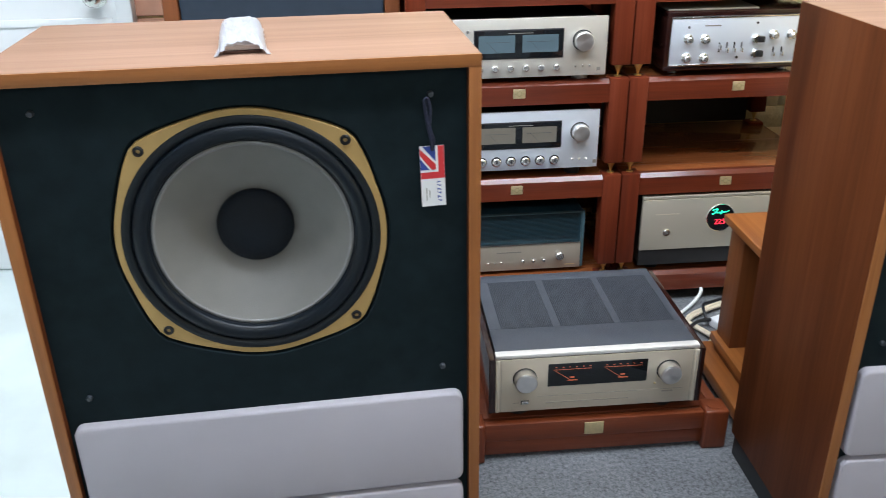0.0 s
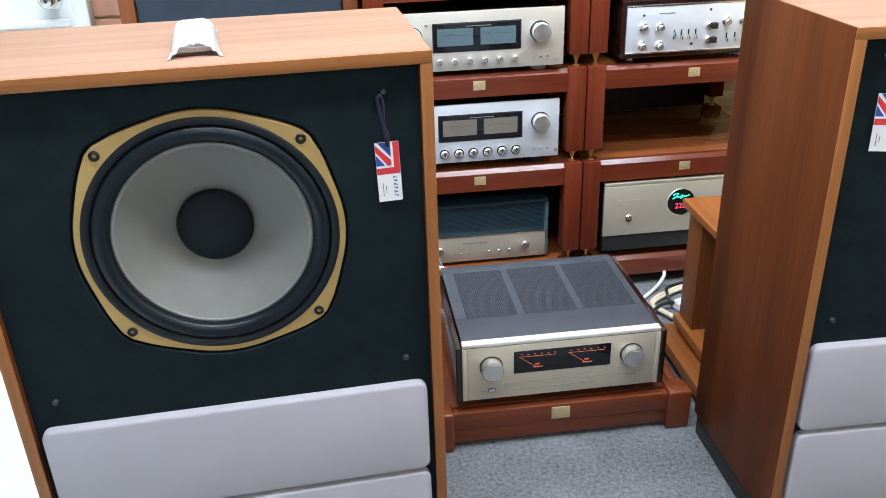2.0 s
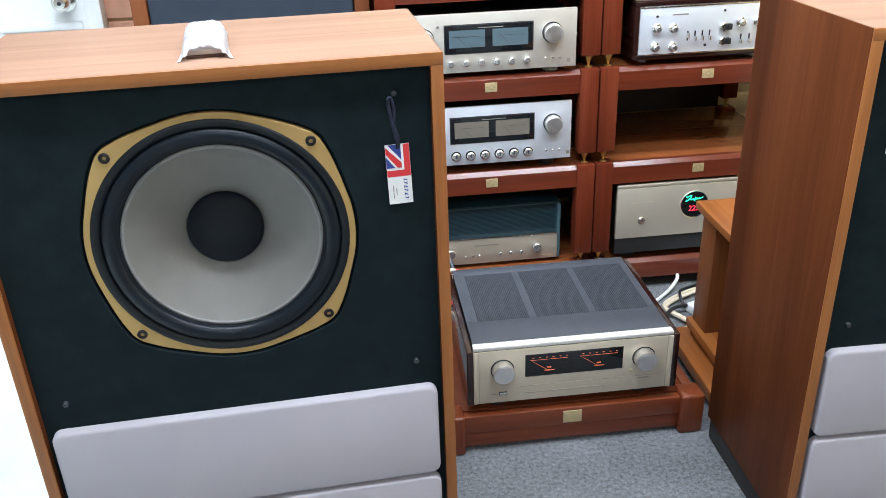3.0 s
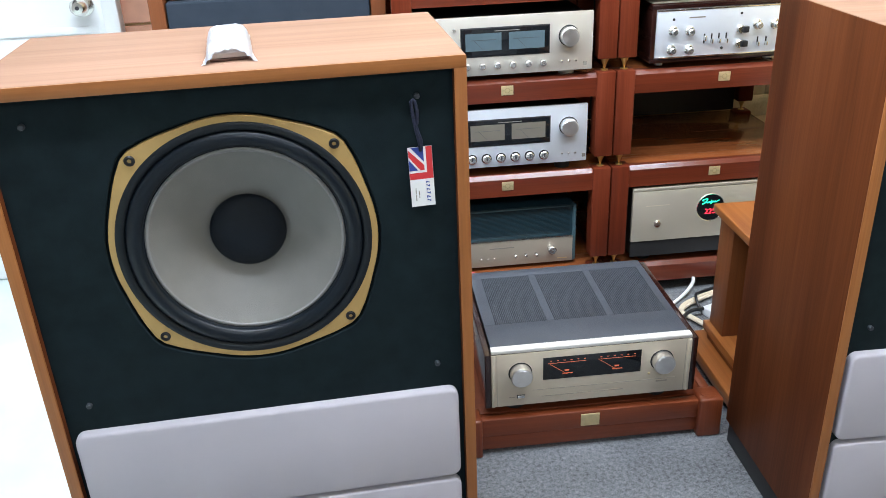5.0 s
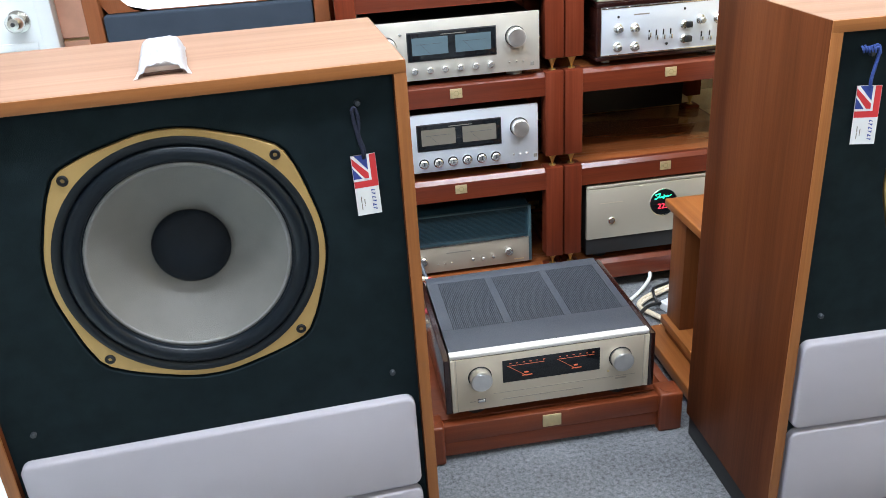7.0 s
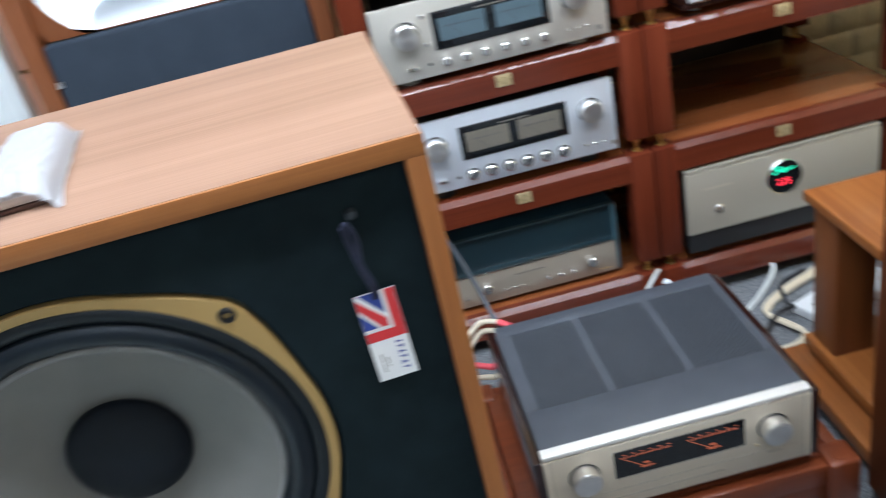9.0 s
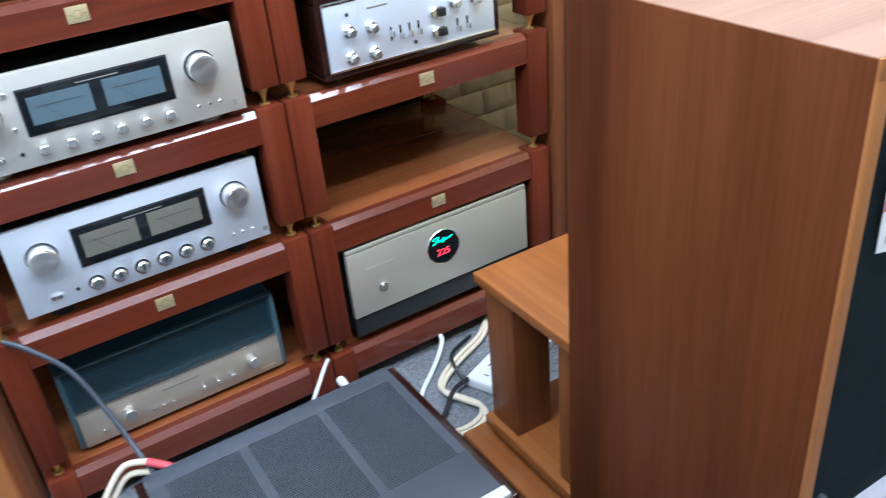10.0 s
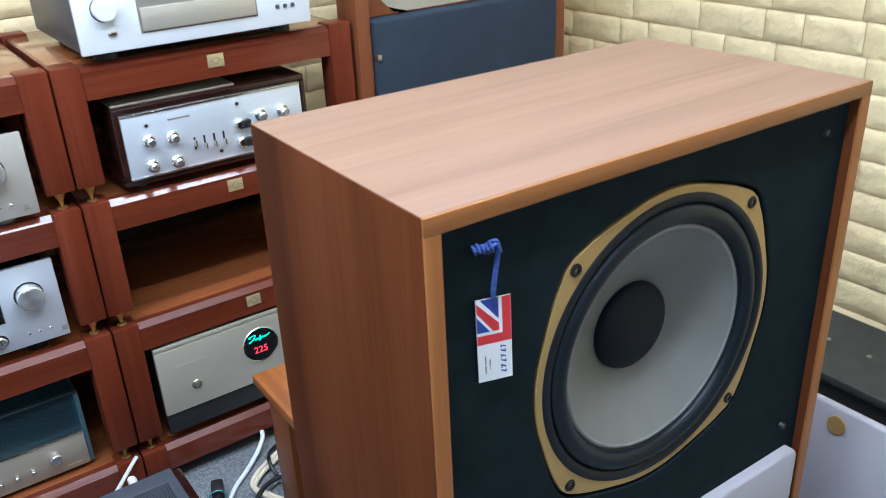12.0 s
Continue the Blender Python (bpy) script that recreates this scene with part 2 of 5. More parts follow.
def carpet_material():
    m = bpy.data.materials.new("grey_carpet")
    m.use_nodes = True
    nt = m.node_tree
    b = nt.nodes["Principled BSDF"]
    b.inputs["Roughness"].default_value = 0.95
    b.inputs["Specular IOR Level"].default_value = 0.1
    co = nt.nodes.new("ShaderNodeTexCoord")
    ns = []
    for s, d in ((330, 4), (110, 5), (4, 4)):
        n = nt.nodes.new("ShaderNodeTexNoise")
        n.inputs["Scale"].default_value, n.inputs["Detail"].default_value = s, d
        nt.links.new(co.outputs["Object"], n.inputs["Vector"])
        ns.append(n)
    a = nt.nodes.new("ShaderNodeMix")
    a.inputs[0].default_value = 0.45
    nt.links.new(ns[0].outputs["Fac"], a.inputs[2])
    nt.links.new(ns[1].outputs["Fac"], a.inputs[3])
    c = nt.nodes.new("ShaderNodeMix")
    c.inputs[0].default_value = 0.2
    nt.links.new(a.outputs[0], c.inputs[2])
    nt.links.new(ns[2].outputs["Fac"], c.inputs[3])
    r = nt.nodes.new("ShaderNodeValToRGB")
    e = r.color_ramp.elements
    e[0].position, e[0].color = 0.36, (0.052, 0.056, 0.061, 1)
    e[1].position, e[1].color = 0.64, (0.285, 0.298, 0.314, 1)
    nt.links.new(c.outputs[0], r.inputs["Fac"])
    nt.links.new(r.outputs["Color"], b.inputs["Base Color"])
    bp = nt.nodes.new("ShaderNodeBump")
    bp.inputs["Strength"].default_value, bp.inputs["Distance"].default_value = 0.9, 0.004
    nt.links.new(a.outputs[0], bp.inputs["Height"])
    nt.links.new(bp.outputs["Normal"], b.inputs["Normal"])
    return m


bag_plastic = plastic_wrap()
carpet = carpet_material()
pale_vinyl = material("pale_mint_vinyl", (0.64, 0.73, 0.72), 0.35, vary=0.08, scale=5, bump=0.05, bump_scale=40)


# ---- building helpers ----
def box(bm, x0, x1, y0, y1, z0, z1, bevel=0.0, segments=2):
    made = bmesh.ops.create_cube(bm, size=1.0)["verts"]
    for v in made:
        v.co = Vector(((x0 + x1) / 2 + v.co.x * (x1 - x0), (y0 + y1) / 2 + v.co.y * (y1 - y0), (z0 + z1) / 2 + v.co.z * (z1 - z0)))
    if bevel:
        edges = list({e for v in made for e in v.link_edges})
        bmesh.ops.bevel(bm, geom=edges, offset=bevel, segments=segments, profile=0.5, affect="EDGES")
    return bm


def boxed(*a, **k):
    return box(bmesh.new(), *a, **k)


def lathe(bm, profile, axis="y", at=(0, 0, 0), steps=64, squash=(1, 1)):
    """Turns a profile of (radius, along) round an axis through at. Along +y goes into the picture for axis y."""
    rings = []
    for r, h in profile:
        ring = []
        for i in range(steps):
            a = 2 * math.pi * i / steps
            c, s = r * math.cos(a) * squash[0], r * math.sin(a) * squash[1]
            p = {"y": (c, h, s), "z": (c, s, h), "x": (h, c, s)}[axis]
            ring.append(bm.verts.new(Vector(p) + Vector(at)))
        rings.append(ring)
    for a, b in zip(rings, rings[1:]):
        for i in range(steps):
            j = (i + 1) % steps
            bm.faces.new((a[i], a[j], b[j], b[i]))
    for ring, r in ((rings[0], profile[0][0]), (rings[-1], profile[-1][0])):
        if r < 0.0006 or profile[0] != profile[-1]:
            bm.faces.new(ring)
    bmesh.ops.recalc_face_normals(bm, faces=bm.faces)
    return bm


def finish(bm, smooth=40.0):
    """Smooth faces, with edges sharper than the angle kept."""
    for f in bm.faces:
        f.smooth = True
    for e in bm.edges:
        if len(e.link_faces) == 2 and e.calc_face_angle(0.0) > radians(smooth):
            e.smooth = False


def part(name, bm, mat, parent=None, label="", smooth=40.0):
    finish(bm, smooth)
    me = bpy.data.meshes.new(name)
    bm.to_mesh(me)
    bm.free()
    me.materials.append(mat)
    ob = new(name, me)
    ob.parent = parent
    if label:
        tagged(ob, label)
    return ob


def thing(name, label, category, m=None, group="", kind=""):
    ob = new(name)
    ob.empty_display_size = 0.05
    tagged(ob, label, category, group, kind)
    if m is not None:
        ob.matrix_world = m
    return ob


def tube(name, points, radius, mat, parent=None, label="", flat=1.0, close=False):
    """A round cable along smooth points, as a mesh."""
    pts = [Vector(p) for p in points]
    line = []
    n = len(pts)
    for i in range(n - 1):
        p0, p1, p2, p3 = pts[max(i - 1, 0)], pts[i], pts[i + 1], pts[min(i + 2, n - 1)]
        for k in range(8):
            t = k / 8
            line.append(0.5 * (2 * p1 + (p2 - p0) * t + (2 * p0 - 5 * p1 + 4 * p2 - p3) * t * t + (3 * p1 - p0 - 3 * p2 + p3) * t ** 3))
    line.append(pts[-1])
    bm = bmesh.new()
    rings = []
    for i, p in enumerate(line):
        d = (line[min(i + 1, len(line) - 1)] - line[max(i - 1, 0)]).normalized()
        side = d.cross(Vector((0, 0, 1)))
        side = side.normalized() if side.length > 0.05 else Vector((1, 0, 0))
        up = side.cross(d).normalized()
        rings.append([bm.verts.new(p + radius * (math.cos(a) * side * flat + math.sin(a) * up)) for a in [2 * math.pi * j / 10 for j in range(10)]])
    for a, b in zip(rings, rings[1:]):
        for i in range(10):
            j = (i + 1) % 10
            bm.faces.new((a[i], a[j], b[j], b[i]))
    bm.faces.new(rings[0][::-1])
    bm.faces.new(rings[-1])
    bmesh.ops.recalc_face_normals(bm, faces=bm.faces)
    return part(name, bm, mat, parent, label, 60)


def plate_from(bm, pts, y0, y1):
    """A flat plate in x and z with the outline pts, from y0 (front) to y1."""
    a = [bm.verts.new((x, y0, z)) for x, z in pts]
    b = [bm.verts.new((x, y1, z)) for x, z in pts]
    bm.faces.new(a)
    bm.faces.new(b[::-1])
    for i in range(len(pts)):
        j = (i + 1) % len(pts)
        bm.faces.new((a[j], a[i], b[i], b[j]))
    bmesh.ops.recalc_face_normals(bm, faces=bm.faces)
    return bm


def rounded(x0, x1, z0, z1, r, n=6):
    pts = []
    for cx, cz, a0 in ((x1 - r, z1 - r, 0), (x0 + r, z1 - r, 90), (x0 + r, z0 + r, 180), (x1 - r, z0 + r, 270)):
        for k in range(n + 1):
            a = radians(a0 + 90 * k / n)
            pts.append((cx + r * math.cos(a), cz + r * math.sin(a)))
    return pts


def written(name, text, size, mat, parent, m, depth=0.0003):
    """Lettering as a mesh of its own, standing at the pose m under its parent."""
    cu = bpy.data.curves.new(name, "FONT")
    cu.body, cu.size, cu.extrude, cu.align_x, cu.align_y = text, size, depth, "CENTER", "CENTER"
    tmp = bpy.data.objects.new("tmp", cu)
    scene.collection.objects.link(tmp)
    me = bpy.data.meshes.new_from_object(tmp)
    bpy.data.objects.remove(tmp)
    me.materials.clear()
    me.materials.append(mat)
    ob = new(name, me)
    ob.parent = parent
    ob.matrix_local = m
    return ob


# ---- the room ----
X0, X1, Y0, Y1, TOP = -2.3, 2.49, -2.6, 3.0, 2.6
TILE_EDGE = -0.30
f = part("floor", boxed(TILE_EDGE, X1, Y0, Y1, -0.06, 0.0), carpet)
tagged(f, "mottled grey low-pile carpet floor", "floor", kind="structure")
f = part("floor_vinyl", boxed(X0, TILE_EDGE, Y0, Y1, -0.06, 0.0), pale_vinyl)
tagged(f, "pale mint vinyl floor, glossy, beside the carpet", "floor", kind="structure")
c = part("ceiling", boxed(X0, X1, Y0, Y1, TOP, TOP + 0.1), ceiling_white)
tagged(c, "plain white ceiling", "ceiling", kind="structure")
w = part("wall_south", boxed(X0 - 0.1, X1 + 0.1, Y0 - 0.1, Y0, -0.06, TOP + 0.1), wall_white)
tagged(w, "plain grey painted wall", "wall", kind="structure")
w = part("wall_west", boxed(X0 - 0.1, X0, Y0, Y1, -0.06, TOP + 0.1), wall_white)
tagged(w, "plain grey painted wall", "wall", kind="structure")
wall_n = part("wall_north", boxed(X0 - 0.1, X1 + 0.1, Y1, Y1 + 0.1, -0.06, TOP + 0.1), grout)
tagged(wall_n, "back wall clad in cream foam bricks", "wall", kind="structure")
wall_e = part("wall_east", boxed(X1, X1 + 0.1, Y0, Y1, -0.06, TOP + 0.1), grout)
tagged(wall_e, "side wall clad in cream foam bricks", "wall", kind="structure")

# ceiling lights: fluorescent battens in rows
def batten(x, y, power):
    t = thing("ceiling_light", "white fluorescent batten with two tubes under the ceiling", "ceiling light", pose(x, y, TOP), group="ceiling battens")
    part("housing", boxed(-0.62, 0.62, -0.09, 0.09, -0.05, 0.0, 0.006), door_white, t)
    for s in (-0.045, 0.045):
        bm = lathe(bmesh.new(), [(0.0005, -0.58), (0.013, -0.58), (0.013, 0.58), (0.0005, 0.58)], "x", (0, s, -0.068), 12)
        part("tube", bm, glow("lit_tube", (0.92, 0.98, 1.05), 14.0), t)
    la = bpy.data.lights.new("tube_light", "AREA")
    la.shape, la.size, la.size_y, la.energy, la.color = "RECTANGLE", 1.2, 0.14, power, (0.885, 0.98, 1.12)
    ob = new("tube_light", la)
    ob.matrix_world = pose(x, y, TOP - 0.09)


for bx, by, k in ((-1.15, 1.35, 0.85), (0.10, 1.78, 0.64), (1.36, 1.78, 0.70), (0.10, 1.03, 0.92), (1.36, 1.03, 0.70), (0.10, -1.2, 0.32), (1.36, -1.2, 0.32)):
    batten(bx, by, TUBE_POWER * k)


# ---- the pair of large loudspeakers ----
SW, SH, RECESS, BOARD = 0.678, 1.023, 0.0155, 0.0187
DRV = 0.761


def flange_outline(r, lobe, tip, n=160):
    """A ring outline: a circle of radius r drawn out into four lobes of size tip at distance lobe on the diagonals."""
    circ = [Vector((r * math.cos(2 * math.pi * i / n), r * math.sin(2 * math.pi * i / n))) for i in range(n)]
    for k in range(4):
        a = radians(45 + 90 * k)
        u, w_ = Vector((math.cos(a), math.sin(a))), Vector((-math.sin(a), math.cos(a)))
        for s in (-1, 1):
            circ.append(u * (lobe + tip) + w_ * s * tip * 0.6)
            circ.append(u * (lobe + tip * 0.70) + w_ * s * tip * 1.15)
            for off, q in ((9, 0.0105), (13, 0.0072), (17, 0.0042), (21, 0.0020)):
                b = a + s * radians(off)
                circ.append(Vector((math.cos(b), math.sin(b))) * (r + q))
    pts = sorted({(round(p.x, 6), round(p.y, 6)) for p in circ})
    def half(ps):
        out = []
        for p in ps:
            while len(out) > 1 and (out[-1][0] - out[-2][0]) * (p[1] - out[-2][1]) - (out[-1][1] - out[-2][1]) * (p[0] - out[-2][0]) <= 0:
                out.pop()
            out.append(p)
        return out
    lo, hi = half(pts), half(pts[::-1])
    hull = lo[:-1] + hi[:-1]
    # points by equal angles, so that it can be bridged to a circle
    out = []
    m = len(hull)
    for i in range(n):
        a = 2 * math.pi * i / n
        d = Vector((math.cos(a), math.sin(a)))
        best = r
        for j in range(m):
            p, q = Vector(hull[j]), Vector(hull[(j + 1) % m])
            e = q - p
            det = d.x * -e.y + e.x * d.y
            if abs(det) < 1e-12:
                continue
            t = (p.x * -e.y + e.x * p.y) / det
            s = (d.x * p.y - d.y * p.x) / det
            if t > 0 and -1e-9 <= s <= 1 + 1e-9:
                best = t
        out.append(best)
    return out


def ring_plate(bm, outer, inner, y0, y1, z, bevel=0.0):
    n = len(outer)
    rings = []
    for rad, y in ((outer, y1), (outer, y0 + bevel), ([o - bevel for o in outer], y0), ([inner] * n, y0), ([inner] * n, y1)):
        rings.append([bm.verts.new((rad[i] * math.cos(2 * math.pi * i / n), y, z + rad[i] * math.sin(2 * math.pi * i / n))) for i in range(n)])
    for a, b in zip(rings, rings[1:]):
        for i in range(n):
            j = (i + 1) % n
            bm.faces.new((a[i], a[j], b[j], b[i]))
    bmesh.ops.recalc_face_normals(bm, faces=bm.faces)
    return bm


def loudspeaker(m, tag_u, tag_z, tag_tilt, tag_twist, cord_kind, label, SD):
    t = thing("loudspeaker", label, "loudspeaker", m, group="pair of large loudspeakers")
    h = SW / 2
    zb = 0.055
    part("plinth", boxed(-h + 0.004, h - 0.004, 0.012, SD - 0.008, 0.0, zb - 0.001, 0.002), plinth_black, t, "black recessed plinth")
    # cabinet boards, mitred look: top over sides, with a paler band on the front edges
    part("top_board", boxed(-h + 0.0012, h - 0.0012, 0.003, SD - 0.0006, SH - BOARD, SH, 0.001), teak_x_lit, t)
    part("bottom_board", boxed(-h + BOARD, h - BOARD, 0.003, SD, zb, zb + BOARD), teak_x_lit, t)
    for s in (-1, 1):
        a, b = sorted((s * h, s * (h - BOARD)))
        part("side_board", boxed(a, b, 0.0032, SD, zb, SH - 0.0010, 0.001), teak_z_shaded, t)
        part("edge_band", boxed(a + 0.0004, b - 0.0004, -0.0005, 0.003, zb, SH - BOARD, 0.0004), edge_z, t, "paler solid wood edge band")
    part("edge_band", boxed(-h + 0.0004, h - 0.0004, -0.0005, 0.003, SH - BOARD, SH - 0.0004, 0.0004), edge_x, t, "paler solid wood edge band")
    part("edge_band", boxed(-h + BOARD, h - BOARD, -0.0005, 0.003, zb + 0.0004, zb + BOARD - 0.0004, 0.0004), edge_x, t, "paler solid wood edge band")
    part("back_board", boxed(-h + BOARD, h - BOARD, SD - 0.018, SD - 0.004, zb + BOARD, SH - BOARD), case_black, t)
    # baffle with a round opening for the driver
    n = 160
    bm = bmesh.new()
    bx, z0, z1 = h - BOARD, zb + BOARD, SH - BOARD
    sq = []
    for i in range(n):
        a = 2 * math.pi * i / n
        c, s = math.cos(a), math.sin(a)
        k = min(bx / abs(c) if abs(c) > 1e-9 else 9, ((z1 - DRV) if s > 0 else (DRV - z0)) / abs(s) if abs(s) > 1e-9 else 9)
        sq.append((k * c, DRV + k * s))
    for corner in ((bx, z1), (-bx, z1), (-bx, z0), (bx, z0)):
        i = min(range(n), key=lambda q: (sq[q][0] - corner[0]) ** 2 + (sq[q][1] - corner[1]) ** 2)
        sq[i] = corner
    hole = 0.188
    out = flange_outline(0.1975, 0.2005, 0.0135)

    def loop(radii, y):
        return [bm.verts.new((r * math.cos(2 * math.pi * i / n), y, DRV + r * math.sin(2 * math.pi * i / n))) for i, r in enumerate(radii)]
    # the flange sits in a pocket routed a few millimetres wider than itself
    rings = [[bm.verts.new((x, RECESS, z)) for x, z in sq],
             loop([o + 0.0062 for o in out], RECESS), loop([o + 0.0044 for o in out], RECESS + 0.0012), loop([o + 0.0040 for o in out], RECESS + 0.0105),
             loop([hole] * n, RECESS + 0.0105), loop([hole] * n, RECESS + 0.022),
             [bm.verts.new((x, RECESS + 0.022, z)) for x, z in sq]]
    for a, b in zip(rings, rings[1:] + rings[:1]):
        for i in range(n):
            j = (i + 1) % n
            bm.faces.new((a[i], a[j], b[j], b[i]))
    bmesh.ops.recalc_face_normals(bm, faces=bm.faces)
    part("baffle", bm, baffle_black, t, "matt black baffle with a routed pocket", 25)
    # driver
    d = new("driver")
    d.parent = t
    tagged(d, "fifteen inch driver with gold flange and grey cone")
    r0 = RECESS + 0.0012
    part("flange", ring_plate(bmesh.new(), out, 0.186, r0, r0 + 0.0085, DRV, 0.0012), gold, d, "gold anodised cast flange")
    part("gasket", lathe(bmesh.new(), [(0.188, r0 + 0.006), (0.188, r0 - 0.0005), (0.1865, r0 - 0.0018), (0.180, r0 - 0.0025), (0.1755, r0 + 0.0005), (0.174, r0 + 0.005), (0.174, r0 + 0.010), (0.188, r0 + 0.010), (0.188, r0 + 0.006)], "y", (0, 0, DRV), 128), gasket, d)
    prof = []
    for k in range(15):
        a = math.pi * k / 14
        prof.append((0.1625 + 0.0125 * math.cos(a), r0 + 0.006 - 0.0105 * math.sin(a)))
    prof += [(0.1462, r0 + 0.009), (0.1445, r0 + 0.013), (0.150, r0 + 0.016), (0.1745, r0 + 0.012), prof[0]]
    part("surround", lathe(bmesh.new(), prof, "y", (0, 0, DRV), 128), rubber, d, "black rubber roll surround")
    part("cone_rim", lathe(bmesh.new(), [(0.1502, r0 + 0.0125), (0.1486, r0 + 0.0085), (0.1466, r0 + 0.0062), (0.1442, r0 + 0.0055), (0.1426, r0 + 0.0060), (0.1417, r0 + 0.0074), (0.1440, r0 + 0.0135), (0.1502, r0 + 0.0125)], "y", (0, 0, DRV), 128), cone_rim, d, "pale rolled cone rim")
    cone = []
    for k in range(13):
        q = k / 12
        cone.append((0.1420 - 0.0870 * q, r0 + 0.0072 + 0.0500 * (q ** 0.88)))
    back = [(r, y + 0.003) for r, y in cone[::-1]]
    part("cone", lathe(bmesh.new(), cone + back + [cone[0]], "y", (0, 0, DRV), 128), cone_grey, d, "grey paper cone")
    yc = r0 + 0.0572
    cap = []
    for k in range(11):
        a = radians(90 * k / 10)
        cap.append((max(0.0003, 0.0585 * math.cos(a)), yc - 0.006 - 0.020 * math.sin(a)))
    part("dust_cap", lathe(bmesh.new(), [(0.0575, yc + 0.004)] + cap, "y", (0, 0, DRV), 64), cap_cloth, d, "black domed dust cap")
    for sx in (-1, 1):
        for sz in (-1, 1):
            p = (sx * 0.1435, r0, DRV + sz * 0.1435)
            part("screw", lathe(bmesh.new(), [(0.0004, 0.0005), (0.003, 0.0005), (0.0032, -0.0022), (0.0062, -0.0026), (0.0078, -0.0012), (0.0078, 0.002), (0.0004, 0.002)], "y", p, 24), screw_black, d, "black socket screw")
    # grille pegs
    for sx, z in ((-1, 0.966), (1, 0.966), (-1, 0.510), (1, 0.510)):
        u = 0.272 if z > 0.9 else 0.279
        if tag_u * sx > 0 and z > 0.9:
            u = abs(tag_u)
        part("grille_peg", lathe(bmesh.new(), [(0.0004, -0.007), (0.0035, -0.007), (0.0045, -0.005), (0.0045, 0.002), (0.007, 0.0025), (0.007, 0.004), (0.0004, 0.004)], "y", (sx * u, RECESS, z), 16), peg_grey, t)
    # two cloth covered panels closing the lower baffle
    for z0, z1 in ((0.2800, 0.4625), (0.0755, 0.2720)):
        bm = bmesh.new()
        loops = []
        for inset, y in ((0.0, RECESS + 0.001), (0.0, 0.0035), (0.0008, 0.0012), (0.0026, -0.0006), (0.0055, -0.0014)):
            q = rounded(-0.311 + inset, 0.311 - inset, z0 + inset, z1 - inset, max(0.004, 0.017 - inset), 8)
            loops.append([bm.verts.new((x, y, z)) for x, z in q])
        for a, b in zip(loops, loops[1:]):
            for i in range(len(a)):
                j = (i + 1) % len(a)
                bm.faces.new((a[i], a[j], b[j], b[i]))
        bm.faces.new(loops[-1])
        bm.faces.new(loops[0][::-1])
        bmesh.ops.recalc_face_normals(bm, faces=bm.faces)
        part("cloth_panel", bm, foam, t, "pale lavender-grey cloth covered panel", 50)
    # swing tag on its cord
    tg = thing("swing_tag", "red, white and blue card swing tag hung from a grille peg", "tag", m @ pose(tag_u, RECESS - 0.004 - 0.018 * abs(math.sin(radians(tag_twist))), tag_z, 0, tag_tilt, tag_twist), group="swing tags")
    W, H = 0.036, 0.094
    y = -0.0012
    part("card", boxed(-W / 2, W / 2, y, y + 0.0008, -H, 0), tag_white, tg)
    e, bx1, bz1 = W / 2 - 0.0003, 0.0050, -0.0365
    part("red_field", plate_from(bmesh.new(), [(-e, -0.0505), (e, -0.0505), (e, -0.0003), (-e, -0.0003)], y - 0.0002, y), tag_red, tg)
    part("white_border", plate_from(bmesh.new(), [(-e, bz1 - 0.0038), (bx1 + 0.0036, bz1 - 0.0038), (bx1 + 0.0036, -0.0003), (-e, -0.0003)], y - 0.0004, y - 0.0002), tag_white, tg)
    part("blue_field", plate_from(bmesh.new(), [(-e, bz1), (bx1, bz1), (bx1, -0.0003), (-e, -0.0003)], y - 0.0006, y - 0.0004), tag_blue, tg)
    part("white_stripe", plate_from(bmesh.new(), [(-e, -0.0005), (-e, -0.0185), (-0.0045, bz1), (bx1, bz1), (bx1, -0.0240), (-e + 0.0040, -0.0005)], y - 0.0008, y - 0.0006), tag_white, tg)
    part("red_stripe", plate_from(bmesh.new(), [(-e, -0.0035), (-e, -0.0140), (-0.0010, bz1), (bx1, bz1), (bx1, -0.0285)], y - 0.0010, y - 0.0008), tag_red, tg)
    # the maker's name and small print as plain strokes, set sideways
    z = -0.0545
    for k, (length, width) in enumerate(((0.0032, 0.0056), (0.0040, 0.0052), (0.0038, 0.0056), (0.0038, 0.0056), (0.0044, 0.0052), (0.0036, 0.0056))):
        part("name_bar", plate_from(bmesh.new(), [(0.0060, z - length * 0.35), (0.0060, z), (0.0060 + width, z - length * 0.55), (0.0060 + width, z - length)], y - 0.0003, y), tag_blue, tg)
        part("name_bar", boxed(0.0060 + width * (k % 2) * 0.8, 0.0072 + width * (k % 2) * 0.8, y - 0.0003, y, z - length, z - 0.0004), tag_blue, tg)
        z -= length + 0.0020
    for x, z0, z1 in ((-0.0062, -0.0765, -0.0690), (-0.0062, -0.0800, -0.0780), (-0.0108, -0.0740, -0.0645), (-0.0108, -0.0850, -0.0752)):
        part("print_bar", boxed(x, x + 0.0013, y - 0.0003, y, z0, z1), ink_grey, tg)
    cm = cord_blue if cord_kind == "bunched" else cord_dark
    if cord_kind == "bunched":
        tube("cord", [(0.001, -0.002, -0.006), (-0.001, -0.006, 0.01), (0.002, -0.006, 0.03), (0.005, -0.006, 0.05), (0.004, -0.008, 0.056)], 0.0026, cm, tg)
        tube("cord_knot", [(0.006, -0.008, 0.052), (0.002, -0.010, 0.060), (-0.006, -0.011, 0.058), (-0.013, -0.011, 0.061), (-0.020, -0.010, 0.056)], 0.0021, cm, tg)
